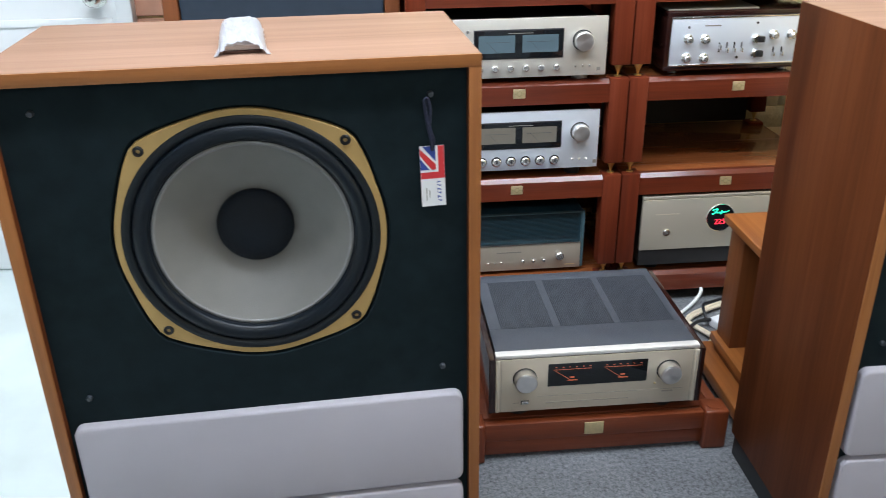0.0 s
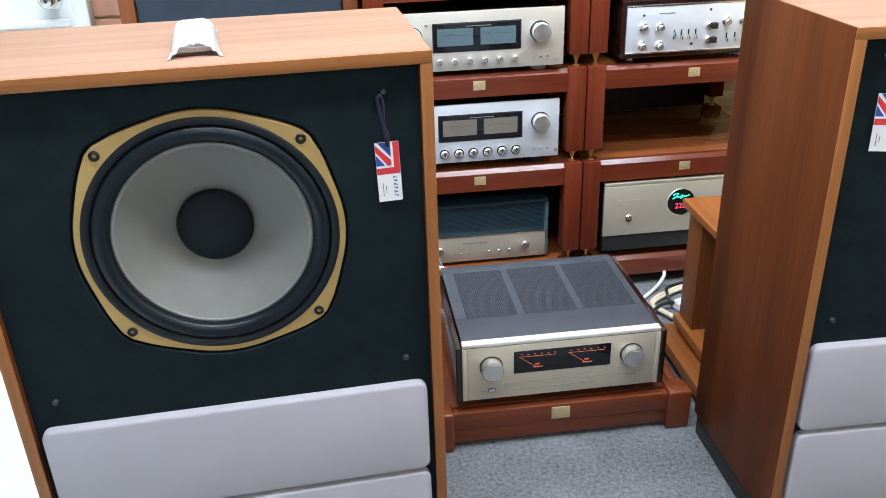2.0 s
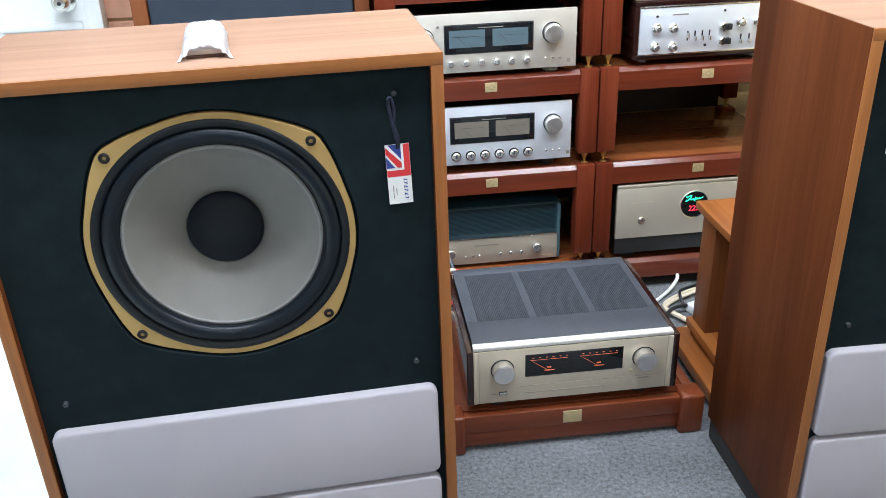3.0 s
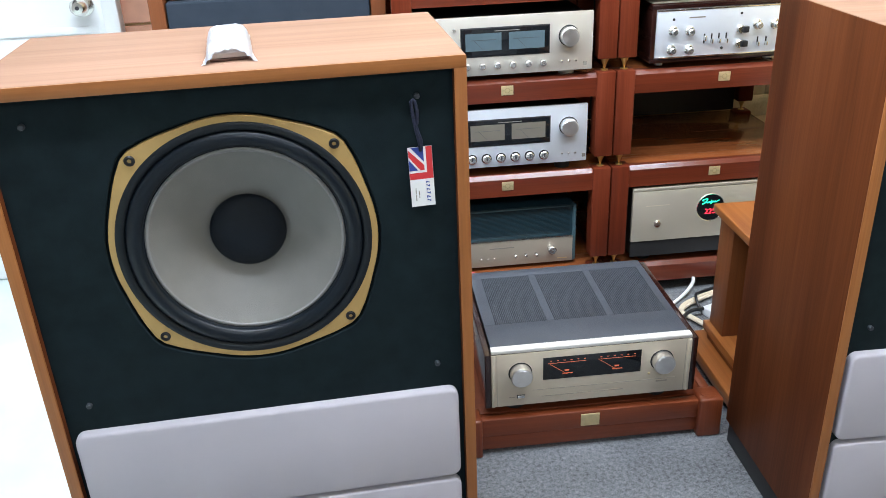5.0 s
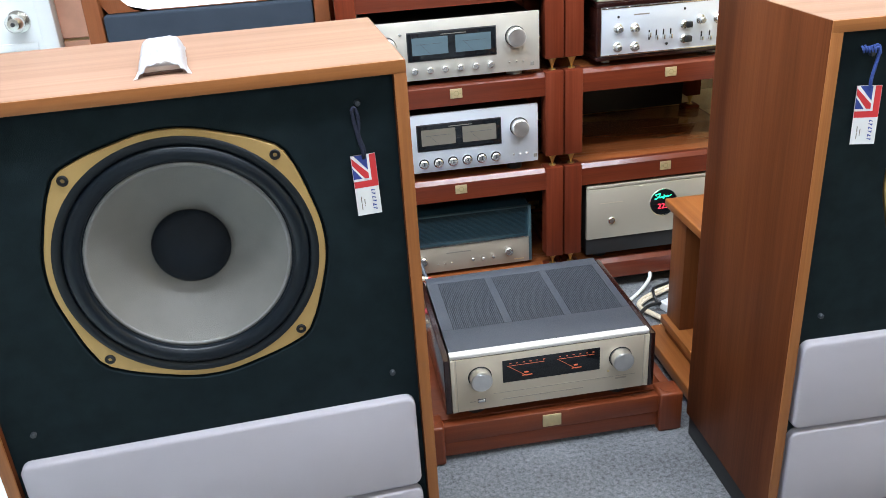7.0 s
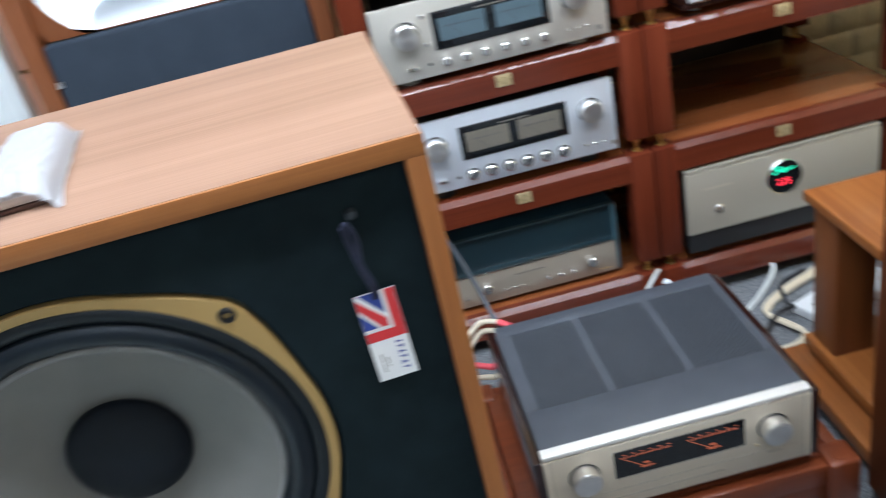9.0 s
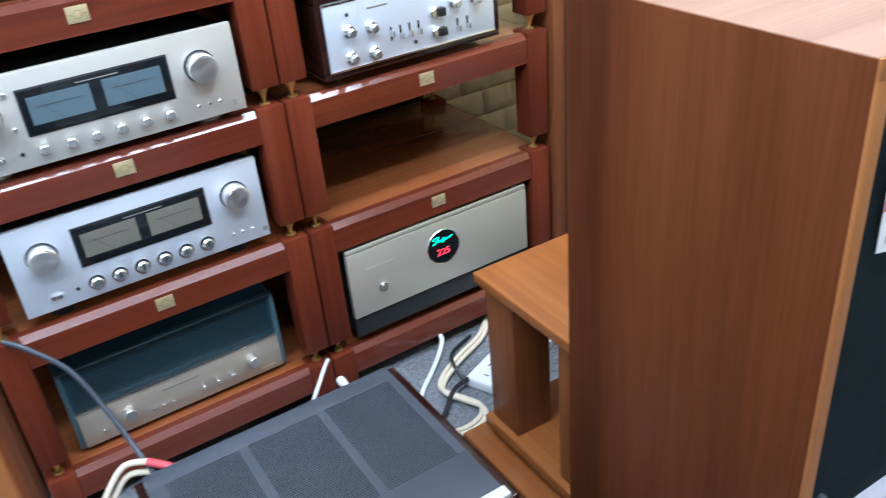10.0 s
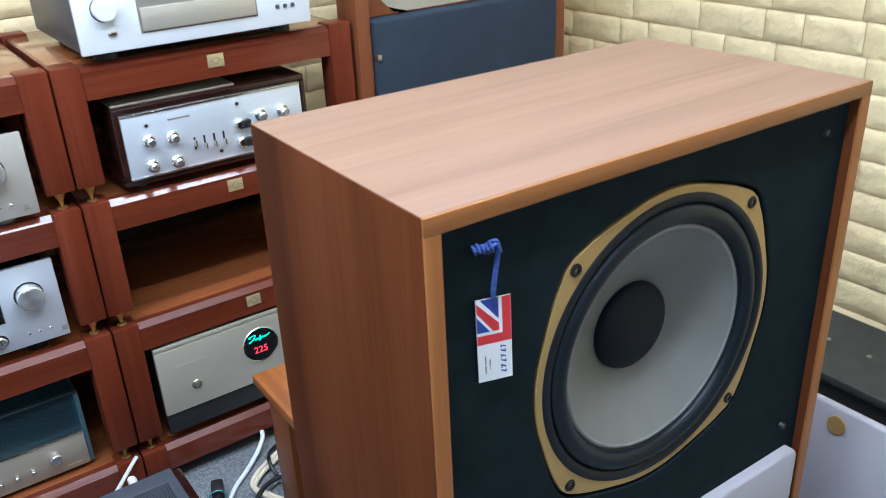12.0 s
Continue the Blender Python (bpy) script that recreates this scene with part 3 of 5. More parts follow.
        tube("cord_knot", [(0.007, -0.008, 0.050), (0.003, -0.009, 0.063), (-0.006, -0.009, 0.062), (-0.012, -0.010, 0.056), (-0.018, -0.009, 0.060)], 0.0017, cm, tg)
        for k in range(5):
            q = -0.003 - 0.0042 * k
            tube("cord_knot", [(q + 0.002, -0.009, 0.053 + 0.001 * (k % 2)), (q, -0.0135, 0.058), (q - 0.002, -0.010, 0.0645 - 0.0015 * (k % 3))], 0.0016, cm, tg)
    else:
        tube("cord", [(0.001, -0.002, -0.006), (0.000, -0.005, 0.008), (-0.004, -0.006, 0.03), (-0.007, -0.006, 0.055), (-0.008, -0.008, 0.070)], 0.0026, cm, tg)
        tube("cord", [(0.001, -0.002, -0.006), (0.003, -0.004, 0.008), (-0.002, -0.005, 0.03), (0.000, -0.006, 0.055), (-0.004, -0.008, 0.072), (-0.009, -0.008, 0.068)], 0.0026, cm, tg)
    return t


L_SPK = pose(0.033, 1.379, 0, 0, 0, 3.0)
R_SPK = pose(1.3405, 1.371, 0, 0, 0, -1.2)
loudspeaker(L_SPK, 0.267, 0.890, -1.5, 0, "hanging", "large teak loudspeaker, grille removed, small bag lying on top", 0.360)
loudspeaker(R_SPK, -0.2610, 0.918, -1.0, -17, "bunched", "large teak loudspeaker, grille removed, toed in beside a stand", 0.374)


# ---- rack units ----
RD, POST = 0.495, 0.0525
LEVELS = [0.107, 0.428, 0.709, 0.975]


def rack_level(x, y, width, top, bottom, label, spikes, plate=True):
    """One stacking module: a framed shelf on four posts. Its posts end in spikes on the level below."""
    t = thing("rack_unit", label, "rack", pose(x, y, 0), group="stacking rack units")
    h = width / 2
    part("shelf", boxed(-h + 0.012, h - 0.012, 0.014, RD - 0.012, top - 0.022, top - 0.002, 0.002), shelf_wood, t, "glossy brown veneered shelf")
    bm = bmesh.new()
    zf = top - 0.064
    pts = [(0.004, zf), (0.004, top - 0.0115), (0.0155, top), (0.032, top), (0.032, zf)]
    a = [bm.verts.new((-h + POST, py, pz)) for py, pz in pts]
    b = [bm.verts.new((h - POST, py, pz)) for py, pz in pts]
    bm.faces.new(a)
    bm.faces.new(b[::-1])
    for i in range(len(pts)):
        j = (i + 1) % len(pts)
        bm.faces.new((a[j], a[i], b[i], b[j]))
    bmesh.ops.recalc_face_normals(bm, faces=bm.faces)
    part("front_rail", bm, mahog_x, t, "glossy mahogany front rail", 5)
    part("back_rail", boxed(-h + POST, h - POST, RD - 0.03, RD - 0.005, zf, top - 0.003, 0.002), mahog_x, t)
    for s in (-1, 1):
        x0, x1 = sorted((s * (h - 0.006), s * (h - 0.030)))
        part("side_rail", boxed(x0, x1, POST, RD - POST, zf, top - 0.003, 0.002), mahog_x, t)
    low = bottom + (0.036 if spikes else 0.0)
    for sx in (-1, 1):
        for y0 in (0.0, RD - POST):
            xa, xb = sorted((sx * h, sx * (h - POST)))
            part("post", boxed(xa, xb, y0, y0 + POST, low, top + 0.003, 0.003), mahog_z, t)
            cx, cy = (xa + xb) / 2, y0 + POST / 2
            if spikes:
                part("spike", lathe(bmesh.new(), [(0.0004, 0.0015), (0.002, 0.003), (0.006, 0.018), (0.0125, 0.033), (0.0125, 0.0365), (0.0004, 0.0365)], "z", (cx, cy, bottom), 20), brass, t, "brass cone spike")
                part("spike_cup", lathe(bmesh.new(), [(0.0004, 0.0002), (0.010, 0.0002), (0.010, 0.003), (0.0004, 0.003)], "z", (cx, cy, bottom), 20), brass, t)
    if spikes:
        part("back_panel", boxed(-h + POST + 0.002, h - POST - 0.002, RD - 0.024, RD - 0.012, bottom + 0.003, zf - 0.001), case_black, t, "black back panel")
    if plate:
        part("maker_plate", boxed(-0.017, 0.017, 0.0022, 0.005, top - 0.044, top - 0.018, 0.0006), plate_gold, t, "small gold plate with a worn engraved mark")
        part("plate_mark", lathe(bmesh.new(), [(0.0075, 0.0), (0.0075, -0.0004), (0.0058, -0.0004), (0.0058, 0.0), (0.0075, 0.0)], "y", (0.0, 0.0024, top - 0.031), 16), ink_bronze, t)
        for dx in (-0.0115, 0.0115):
            part("plate_mark", boxed(dx - 0.003, dx + 0.003, 0.0019, 0.0024, top - 0.0320, top - 0.0300), ink_bronze, t)
    return t


for x, width in ((0.6245, 0.6085), (1.2435, 0.6220)):
    for k, z in enumerate(LEVELS):
        below = LEVELS[k - 1] + 0.003 if k else 0.0
        words = ["bottom mahogany rack shelf standing low on the carpet", "mahogany rack unit on brass spikes, over a low shelf", "mahogany rack unit on brass spikes, half way up the stack", "topmost mahogany rack unit of the stack"][k]
        rack_level(x, 2.464, width, z, below, words, spikes=k > 0, plate=k > 0)


# ---- hi-fi components ----
def disc(r, depth, at, name, mat, parent, chamfer=0.0015, label="", steps=32):
    """A turned knob or button standing out towards -y from its face at at."""
    c = min(chamfer, depth * 0.4, r * 0.4)
    return part(name, lathe(bmesh.new(), [(0.0003, -depth), (r - c, -depth), (r, -depth + c), (r, 0.0015), (0.0003, 0.0015)], "y", at, steps), mat, parent, label)


def knob(r, depth, at, parent, mat, label=""):
    c = 0.002
    k = part("knob", lathe(bmesh.new(), [(0.0003, -depth), (r * 0.80, -depth), (r * 0.82, -depth + 0.0006), (r - c, -depth + 0.0003), (r, -depth + c), (r, 0.0015), (0.0003, 0.0015)], "y", (0, 0, 0), 56), mat, parent, label)
    k.location = at
    # Flat black ring that paints the shadow round the knob onto the face.
    part("knob_shadow_ring", lathe(bmesh.new(), [(r * 1.10, -0.0006), (r * 1.10, 0.001), (r * 0.9, 0.001), (r * 0.9, -0.0006), (r * 1.10, -0.0006)], "y", (0, 0, 0), 40), hole_black, k)
    return k


def feet(parent, xs, ys, z0, z1, mat, r=0.022):
    for x in xs:
        for y in ys:
            part("foot", lathe(bmesh.new(), [(0.0004, z0), (r, z0), (r, z1 + 0.001), (0.0004, z1 + 0.001)], "z", (x, y, 0), 24), mat, parent)


def meter_amp(m, w, h, face, case, meters, knob_r, small_r, small_kind, label, shelf_drop):
    """An integrated amplifier with two meters in one window; x from the face's middle, z from its lower edge."""
    t = thing("stereo_amplifier", label, "amplifier", m, group="amplifiers in the rack")
    part("case", boxed(-w / 2 + 0.012, w / 2 - 0.012, 0.012, 0.38, 0.006, h - 0.008, 0.002), case, t)
    part("face_plate", boxed(-w / 2, w / 2, 0.0, 0.012, 0.0, h, 0.0018), face, t)
    feet(t, (-w / 2 + 0.06, w / 2 - 0.06), (0.05, 0.33), -shelf_drop, 0.006, face if small_kind == "plain" else case_black)
    wx0, wx1, wz0, wz1 = -0.1165, 0.1195, h - 0.103, h - 0.031
    part("window_bezel", boxed(wx0 - 0.003, wx1 + 0.003, -0.0012, 0.002, wz0 - 0.003, wz1 + 0.003, 0.0006), case_black, t)
    win = part("meter_window", boxed(wx0, wx1, -0.0020, 0.001, wz0, wz1, 0.0004), glass_dark, t, "dark glass meter window")
    mid = (wx0 + wx1) / 2
    for a, b in ((wx0 + 0.010, mid - 0.011), (mid + 0.009, wx1 - 0.012)):
        mt = part("meter", boxed(a, b, -0.0026, -0.0018, wz0 + 0.014, wz1 - 0.012), meters, win, "pale meter face")
        part("meter_needle", plate_from(bmesh.new(), [(a + 0.02, wz0 + 0.045), (a + 0.021, wz0 + 0.045), ((a + b) / 2 + 0.001, wz0 + 0.015), ((a + b) / 2, wz0 + 0.015)], -0.0030, -0.0026), ink_dark, win)
        part("meter_scale", boxed(a + 0.012, b - 0.014, -0.0030, -0.0026, wz1 - 0.030, wz1 - 0.0292), ink_dark, win)
    part("print_bar", boxed(mid - 0.030, mid + 0.038, -0.0024, -0.0018, wz1 - 0.008, wz1 - 0.0062), ink_grey, win)
    for s in (-1, 1):
        knob(knob_r, 0.024, (s * 0.1745, 0.0, h - 0.062), t, turned_face, "large turned aluminium knob")
    for k in range(6):
        at = (-0.1035 + 0.0416 * k, 0.0, 0.0265)
        if small_kind == "plain":
            disc(small_r, 0.012, at, "small_knob", knob_silver, t, 0.002)
        else:
            b = disc(small_r, 0.010, at, "small_knob", bright_edge, t, 0.0025)
            part("ring_gap", lathe(bmesh.new(), [(small_r * 1.2, -0.0006), (small_r * 1.2, 0.001), (small_r * 0.9, 0.001), (small_r * 0.9, -0.0006), (small_r * 1.2, -0.0006)], "y", at, 32), hole_black, b)
            part("pointer", boxed(at[0] - 0.0016, at[0] + 0.0016, -0.0112, -0.0098, at[2] - small_r * 0.2, at[2] + small_r * 0.75), ink_dark, b)
    for k in range(3):
        disc(0.0028, 0.003, (0.157 + 0.0195 * k, 0.0, 0.0265), "button", bright_edge, t, 0.0008, steps=16)
    part("power_button", boxed(-0.184, -0.164, -0.004, 0.001, 0.022, 0.029, 0.001), bright_edge, t)
    disc(0.0035, 0.002, (-0.137, 0.0, 0.0265), "socket", hole_black, t, 0.0006, steps=16)
    part("print_bar", boxed(0.216, 0.226, -0.0004, 0.0005, 0.012, 0.022), ink_grey, t)
    if small_kind == "plain":
        for z in (0.068, 0.125):
            disc(0.0045, 0.004, (-0.136, 0.0, z), "button", knob_silver, t, 0.001, steps=20)
    return t


meter_amp(pose(0.6175, 2.462, 0.7245), 0.483, 0.1565, warm_silver, case_black, meter_blue, 0.0255, 0.0088, "plain",
          "champagne silver amplifier with blue twin meters on a rack shelf", 0.0165)
meter_amp(pose(0.6275, 2.478, 0.4545), 0.459, 0.1690, silver, case_black, meter_beige, 0.0245, 0.0122, "pointer",
          "bright silver amplifier with beige twin meters on a rack shelf", 0.0285)


def valve_style_amp(m):
    t = thing("stereo_amplifier", "older champagne amplifier with teal mesh cage on the low shelf", "amplifier", m, group="amplifiers in the rack")
    w = 0.424
    part("face_plate", boxed(-w / 2, w / 2, 0.0, 0.012, 0.0, 0.082, 0.001), taupe, t)
    part("trim", boxed(-w / 2, w / 2, -0.002, 0.012, 0.0825, 0.0855, 0.0006), bright_edge, t, "bright trim strip")
    cage = part("cage", boxed(-w / 2 - 0.004, w / 2 + 0.004, 0.014, 0.33, 0.0, 0.180, 0.002), teal_mesh, t, "teal-grey perforated cage")
    for k in range(22):
        z = 0.0900 + 0.0041 * k
        part("slot", boxed(-w / 2 + 0.006, w / 2 - 0.006, 0.0130, 0.0142, z, z + 0.0017), teal_slot, cage)
    part("cage_edge", boxed(-w / 2 - 0.0105, w / 2 + 0.0105, 0.004, 0.0165, 0.1785, 0.1828, 0.0012), teal_edge, cage, "pale edge of the cage")
    for e in (-1, 1):
        xa, xb = sorted((e * (w / 2 + 0.0008), e * (w / 2 + 0.0105)))
        part("cage_side", boxed(xa, xb, 0.004, 0.332, -0.002, 0.1782, 0.0025), teal_edge, cage, "paler teal side of the cage")
    for x in (-0.118, 0.146):
        disc(0.013, 0.020, (x, 0.0, 0.046), "knob", knob_silver, t, 0.002)
    for x in (0.034, 0.066, 0.098):
        disc(0.005, 0.014, (x, 0.0, 0.033), "lever", knob_silver, t, 0.0015, steps=16)
    for x in (-0.072, -0.051, -0.031):
        disc(0.003, 0.006, (x, 0.0, 0.028), "button", bright_edge, t, 0.001, steps=14)
    disc(0.004, 0.008, (-0.171, 0.0, 0.028), "switch", bright_edge, t, 0.001, steps=14)
    part("print_bar", boxed(-0.045, 0.03, -0.0004, 0.0005, 0.058, 0.0615), ink_grey, t)
    part("print_bar", boxed(0.165, 0.195, -0.0004, 0.0005, 0.010, 0.013), plate_gold, t)
    feet(t, (-0.15, 0.15), (0.06, 0.28), -0.013, 0.002, case_black)
    return t


valve_style_amp(pose(0.6215, 2.512, 0.1180))


def power_supply(m):
    t = thing("power_conditioner", "champagne clean power supply with round red digital display", "power supply", m)
    w, h = 0.480, 0.172
    part("case", boxed(-w / 2 + 0.004, w / 2 - 0.004, 0.014, 0.36, -0.05, h - 0.004, 0.002), case_black, t)
    part("face_plate", boxed(-w / 2, w / 2, 0.0, 0.014, 0.0, h - 0.011, 0.001), champagne, t)
    part("top_lip", boxed(-w / 2, w / 2, 0.001, 0.018, h - 0.0095, h, 0.002), champagne, t)
    part("lower_panel", boxed(-w / 2 + 0.001, w / 2 - 0.001, 0.004, 0.014, -0.052, -0.001, 0.001), case_black, t, "gloss black lower panel")
    for x in (-0.19, -0.02, 0.14):
        part("lid_screw", lathe(bmesh.new(), [(0.0003, h - 0.005), (0.004, h - 0.005), (0.004, h + 0.002), (0.0003, h + 0.002)], "z", (x, 0.030, 0), 16), steel, t)
    d = disc(0.0415, 0.0012, (0.0005, 0.0, 0.096), "display", glass_dark, t, 0.0004, "round black display", 64)
    part("display_ring", lathe(bmesh.new(), [(0.0450, -0.0005), (0.0436, -0.0026), (0.0418, -0.0014), (0.0418, 0.001), (0.0450, 0.001), (0.0450, -0.0005)], "y", (0.0005, 0.0, 0.096), 64), bright_edge, d, "polished ring")
    # green script mark as plain strokes, red digits below
    tube("display_mark", [(-0.021, -0.0016, 0.1180), (-0.026, -0.0016, 0.1215), (-0.010, -0.0016, 0.1240), (-0.020, -0.0016, 0.1105), (-0.027, -0.0016, 0.1085), (-0.012, -0.0016, 0.1145),
                          (-0.010, -0.0016, 0.1105), (-0.005, -0.0016, 0.1150), (-0.003, -0.0016, 0.1110), (0.003, -0.0016, 0.1195), (-0.001, -0.0016, 0.1075), (0.005, -0.0016, 0.1135), (0.008, -0.0016, 0.1165)], 0.0013, green_glow, d, "green lit script mark")
    tube("display_mark", [(0.008, -0.0016, 0.1165), (0.0095, -0.0016, 0.1120), (0.014, -0.0016, 0.1160), (0.0155, -0.0016, 0.1125), (0.021, -0.0016, 0.1160), (0.026, -0.0016, 0.1180)], 0.0012, green_glow, d, "green lit script mark")
    written("display_digits", "225", 0.0235, red_glow, d, pose(0.0, -0.0016, 0.083, 90, 0, 0))
    disc(0.0115, 0.004, (-0.162, 0.0, 0.056), "power_button", bright_edge, t, 0.002)
    disc(0.0075, 0.0045, (-0.162, 0.0, 0.056), "power_button_face", knob_silver, t, 0.001)
    part("print_bar", boxed(-0.199, -0.128, -0.0004, 0.0005, 0.1135, 0.1160), amp_gold, t)
    feet(t, (-0.18, 0.18), (0.06, 0.30), -0.0785, -0.05, case_black)
    return t


power_supply(pose(1.2425, 2.467, 0.1835))


def preamp(m):
    t = thing("preamplifier", "silver faced vintage preamplifier in a dark wooden sleeve", "preamplifier", m)
    x0, x1, z0, z1 = -0.2045, 0.2045, 0.0, 0.158
    part("sleeve_top", boxed(x0, x1, 0.0, 0.30, z1 - 0.014, z1, 0.002), cheek_wood, t)
    part("sleeve_base", boxed(x0, x1, 0.0, 0.30, z0, z0 + 0.012, 0.002), cheek_wood, t)
    for s in (-1, 1):
        a, b = sorted((s * x1, s * (x1 - 0.013)))
        part("sleeve_side", boxed(a, b, 0.0, 0.30, z0 + 0.012, z1 - 0.014, 0.001), cheek_wood, t)
    part("chassis", boxed(x0 + 0.015, x1 - 0.015, 0.02, 0.29, 0.014, z1 - 0.016), case_black, t)
    part("vent_cover", boxed(x0 + 0.006, 0.055, 0.018, 0.22, z1 + 0.0002, z1 + 0.004, 0.001), champagne, t, "champagne metal top plate")
    part("face_plate", boxed(-0.1905, 0.1915, -0.002, 0.010, 0.013, 0.143, 0.001), silver, t, "brushed silver face plate")
    for z in (0.0145, 0.1415):
        part("trim", boxed(-0.1905, 0.1915, -0.0035, 0.0, z - 0.0018, z + 0.0018, 0.0005), bright_edge, t)
    for x, z in ((-0.1435, 0.086), (-0.0965, 0.084), (-0.1455, 0.036), (-0.0955, 0.034), (0.0945, 0.091), (0.1445, 0.090)):
        disc(0.0135, 0.008, (x, -0.002, z), "knob_skirt", bright_edge, t, 0.003)
        disc(0.0085, 0.022, (x, -0.002, z), "knob", knob_silver, t, 0.002)
    for x, z in ((0.0495, 0.081), (0.0495, 0.042)):
        disc(0.0115, 0.010, (x - 0.003, -0.002, z), "knob_skirt", bright_edge, t, 0.003)
        part("selector_bar", boxed(x, x + 0.017, -0.018, -0.002, z - 0.0075, z + 0.0085, 0.001), case_black, t, "black selector pointer")
    for k in range(4):
        x = -0.0535 + 0.0207 * k
        part("lever_slot", boxed(x - 0.002, x + 0.002, -0.0028, 0.0, 0.048, 0.074), hole_black, t)
        part("lever", boxed(x - 0.002, x + 0.002, -0.014, -0.002, 0.048 if k else 0.056, 0.060 if k else 0.070, 0.001), bright_edge, t)
    for x in (0.100, 0.124):
        part("lever_slot", boxed(x - 0.002, x + 0.002, -0.0028, 0.0, 0.034, 0.058), hole_black, t)
        part("lever", boxed(x - 0.002, x + 0.002, -0.014, -0.002, 0.034, 0.045, 0.001), bright_edge, t)
    for x, z, r in ((-0.1435, 0.117, 0.0035), (0.0465, 0.124, 0.0035), (-0.0015, 0.033, 0.004)):
        disc(r, 0.002, (x, -0.002, z), "socket", case_black, t, 0.0005, steps=16)
    part("print_bar", boxed(-0.10, -0.055, -0.0023, -0.0015, 0.118, 0.1215), ink_grey, t)
    feet(t, (-0.16, 0.16), (0.05, 0.25), -0.0155, 0.001, steel, 0.012)
    return t


preamp(pose(1.2255, 2.466, 0.7265))


def disc_player(m):
    t = thing("disc_player", "white-silver disc player with wide drawer on the rack top", "disc player", m)
    w, h = 0.464, 0.132
    part("case", boxed(-w / 2 + 0.004, w / 2 - 0.004, 0.010, 0.39, 0.0, h - 0.003, 0.002), case_grey, t)
    part("face_plate", boxed(-w / 2, w / 2, 0.0, 0.010, 0.0, h, 0.002), plastic_white, t)
    part("drawer_recess", boxed(-0.120, 0.115, -0.0008, 0.002, 0.026, 0.092), ink_grey, t)
    part("drawer", boxed(-0.116, 0.112, -0.005, 0.002, 0.029, 0.072, 0.002), champagne, t, "pale champagne disc drawer")
    knob(0.021, 0.018, (-0.180, 0.0, 0.078), t, plastic_white)
    part("power_button", boxed(-0.180, -0.164, -0.004, 0.001, 0.030, 0.037, 0.001), bright_edge, t)
    for x in (0.155, 0.172, 0.189):
        part("button", boxed(x, x + 0.008, -0.003, 0.001, 0.034, 0.042, 0.001), case_grey, t)
    feet(t, (-0.18, 0.18), (0.05, 0.34), -0.017, 0.001, case_black)
    return t


disc_player(pose(1.2235, 2.450, 0.9945))

# another component on the neighbouring rack
t = thing("disc_player", "white component standing on top of the rack", "disc player", pose(0.615, 2.50, 0.993))
part("case", boxed(-0.215, 0.215, 0.010, 0.35, 0.0, 0.07, 0.003), plastic_white, t)
part("face_plate", boxed(-0.217, 0.217, 0.0, 0.010, 0.0, 0.072, 0.002), plastic_white, t)
feet(t, (-0.16, 0.16), (0.05, 0.30), -0.0155, 0.001, case_black)


# ---- the amplifier on its low rack ----
def low_rack(m):
    t = thing("amplifier_rack", "low cherry wood rack with thick corner posts on the carpet", "rack", m)
    h, d, q = 0.3125, 0.46, 0.057
    for sx in (-1, 1):
        for y0 in (0.0, d - q):
            a, b = sorted((sx * h, sx * (h - q)))
            p = part("post", boxed(a, b, y0, y0 + q, 0.0, 0.105, 0.006, 3), cherry_z, t)
            part("cup", lathe(bmesh.new(), [(0.0003, 0.1052), (0.018, 0.1052), (0.018, 0.1064), (0.015, 0.1068), (0.0003, 0.1060)], "z", ((a + b) / 2, y0 + q / 2, 0), 28), cherry_x, p, "round wooden inlay")
    part("front_rail", boxed(-h + q - 0.004, h - q + 0.004, 0.012, 0.036, 0.051, 0.098, 0.003), cherry_x, t)
    part("lower_rail", boxed(-h + q - 0.004, h - q + 0.004, 0.016, 0.036, 0.012, 0.049, 0.002), cherry_x, t)
    part("back_rail", boxed(-h + q - 0.004, h - q + 0.004, d - 0.036, d - 0.012, 0.012, 0.098, 0.003), cherry_x, t)
    for s in (-1, 1):
        a, b = sorted((s * (h - 0.010), s * (h - 0.034)))
        part("side_rail", boxed(a, b, q - 0.004, d - q + 0.004, 0.012, 0.098, 0.003), cherry_x, t)
    part("shelf", boxed(-h + 0.036, h - 0.036, 0.038, d - 0.038, 0.080, 0.100, 0.002), cherry_x, t)
    part("maker_plate", boxed(-0.0245, 0.0195, 0.0095, 0.0125, 0.059, 0.091, 0.0006), plate_gold, t, "small blank gold plate")
    return t


low_rack(pose(0.6925, 1.765, 0.0, 0, 0, -0.4))


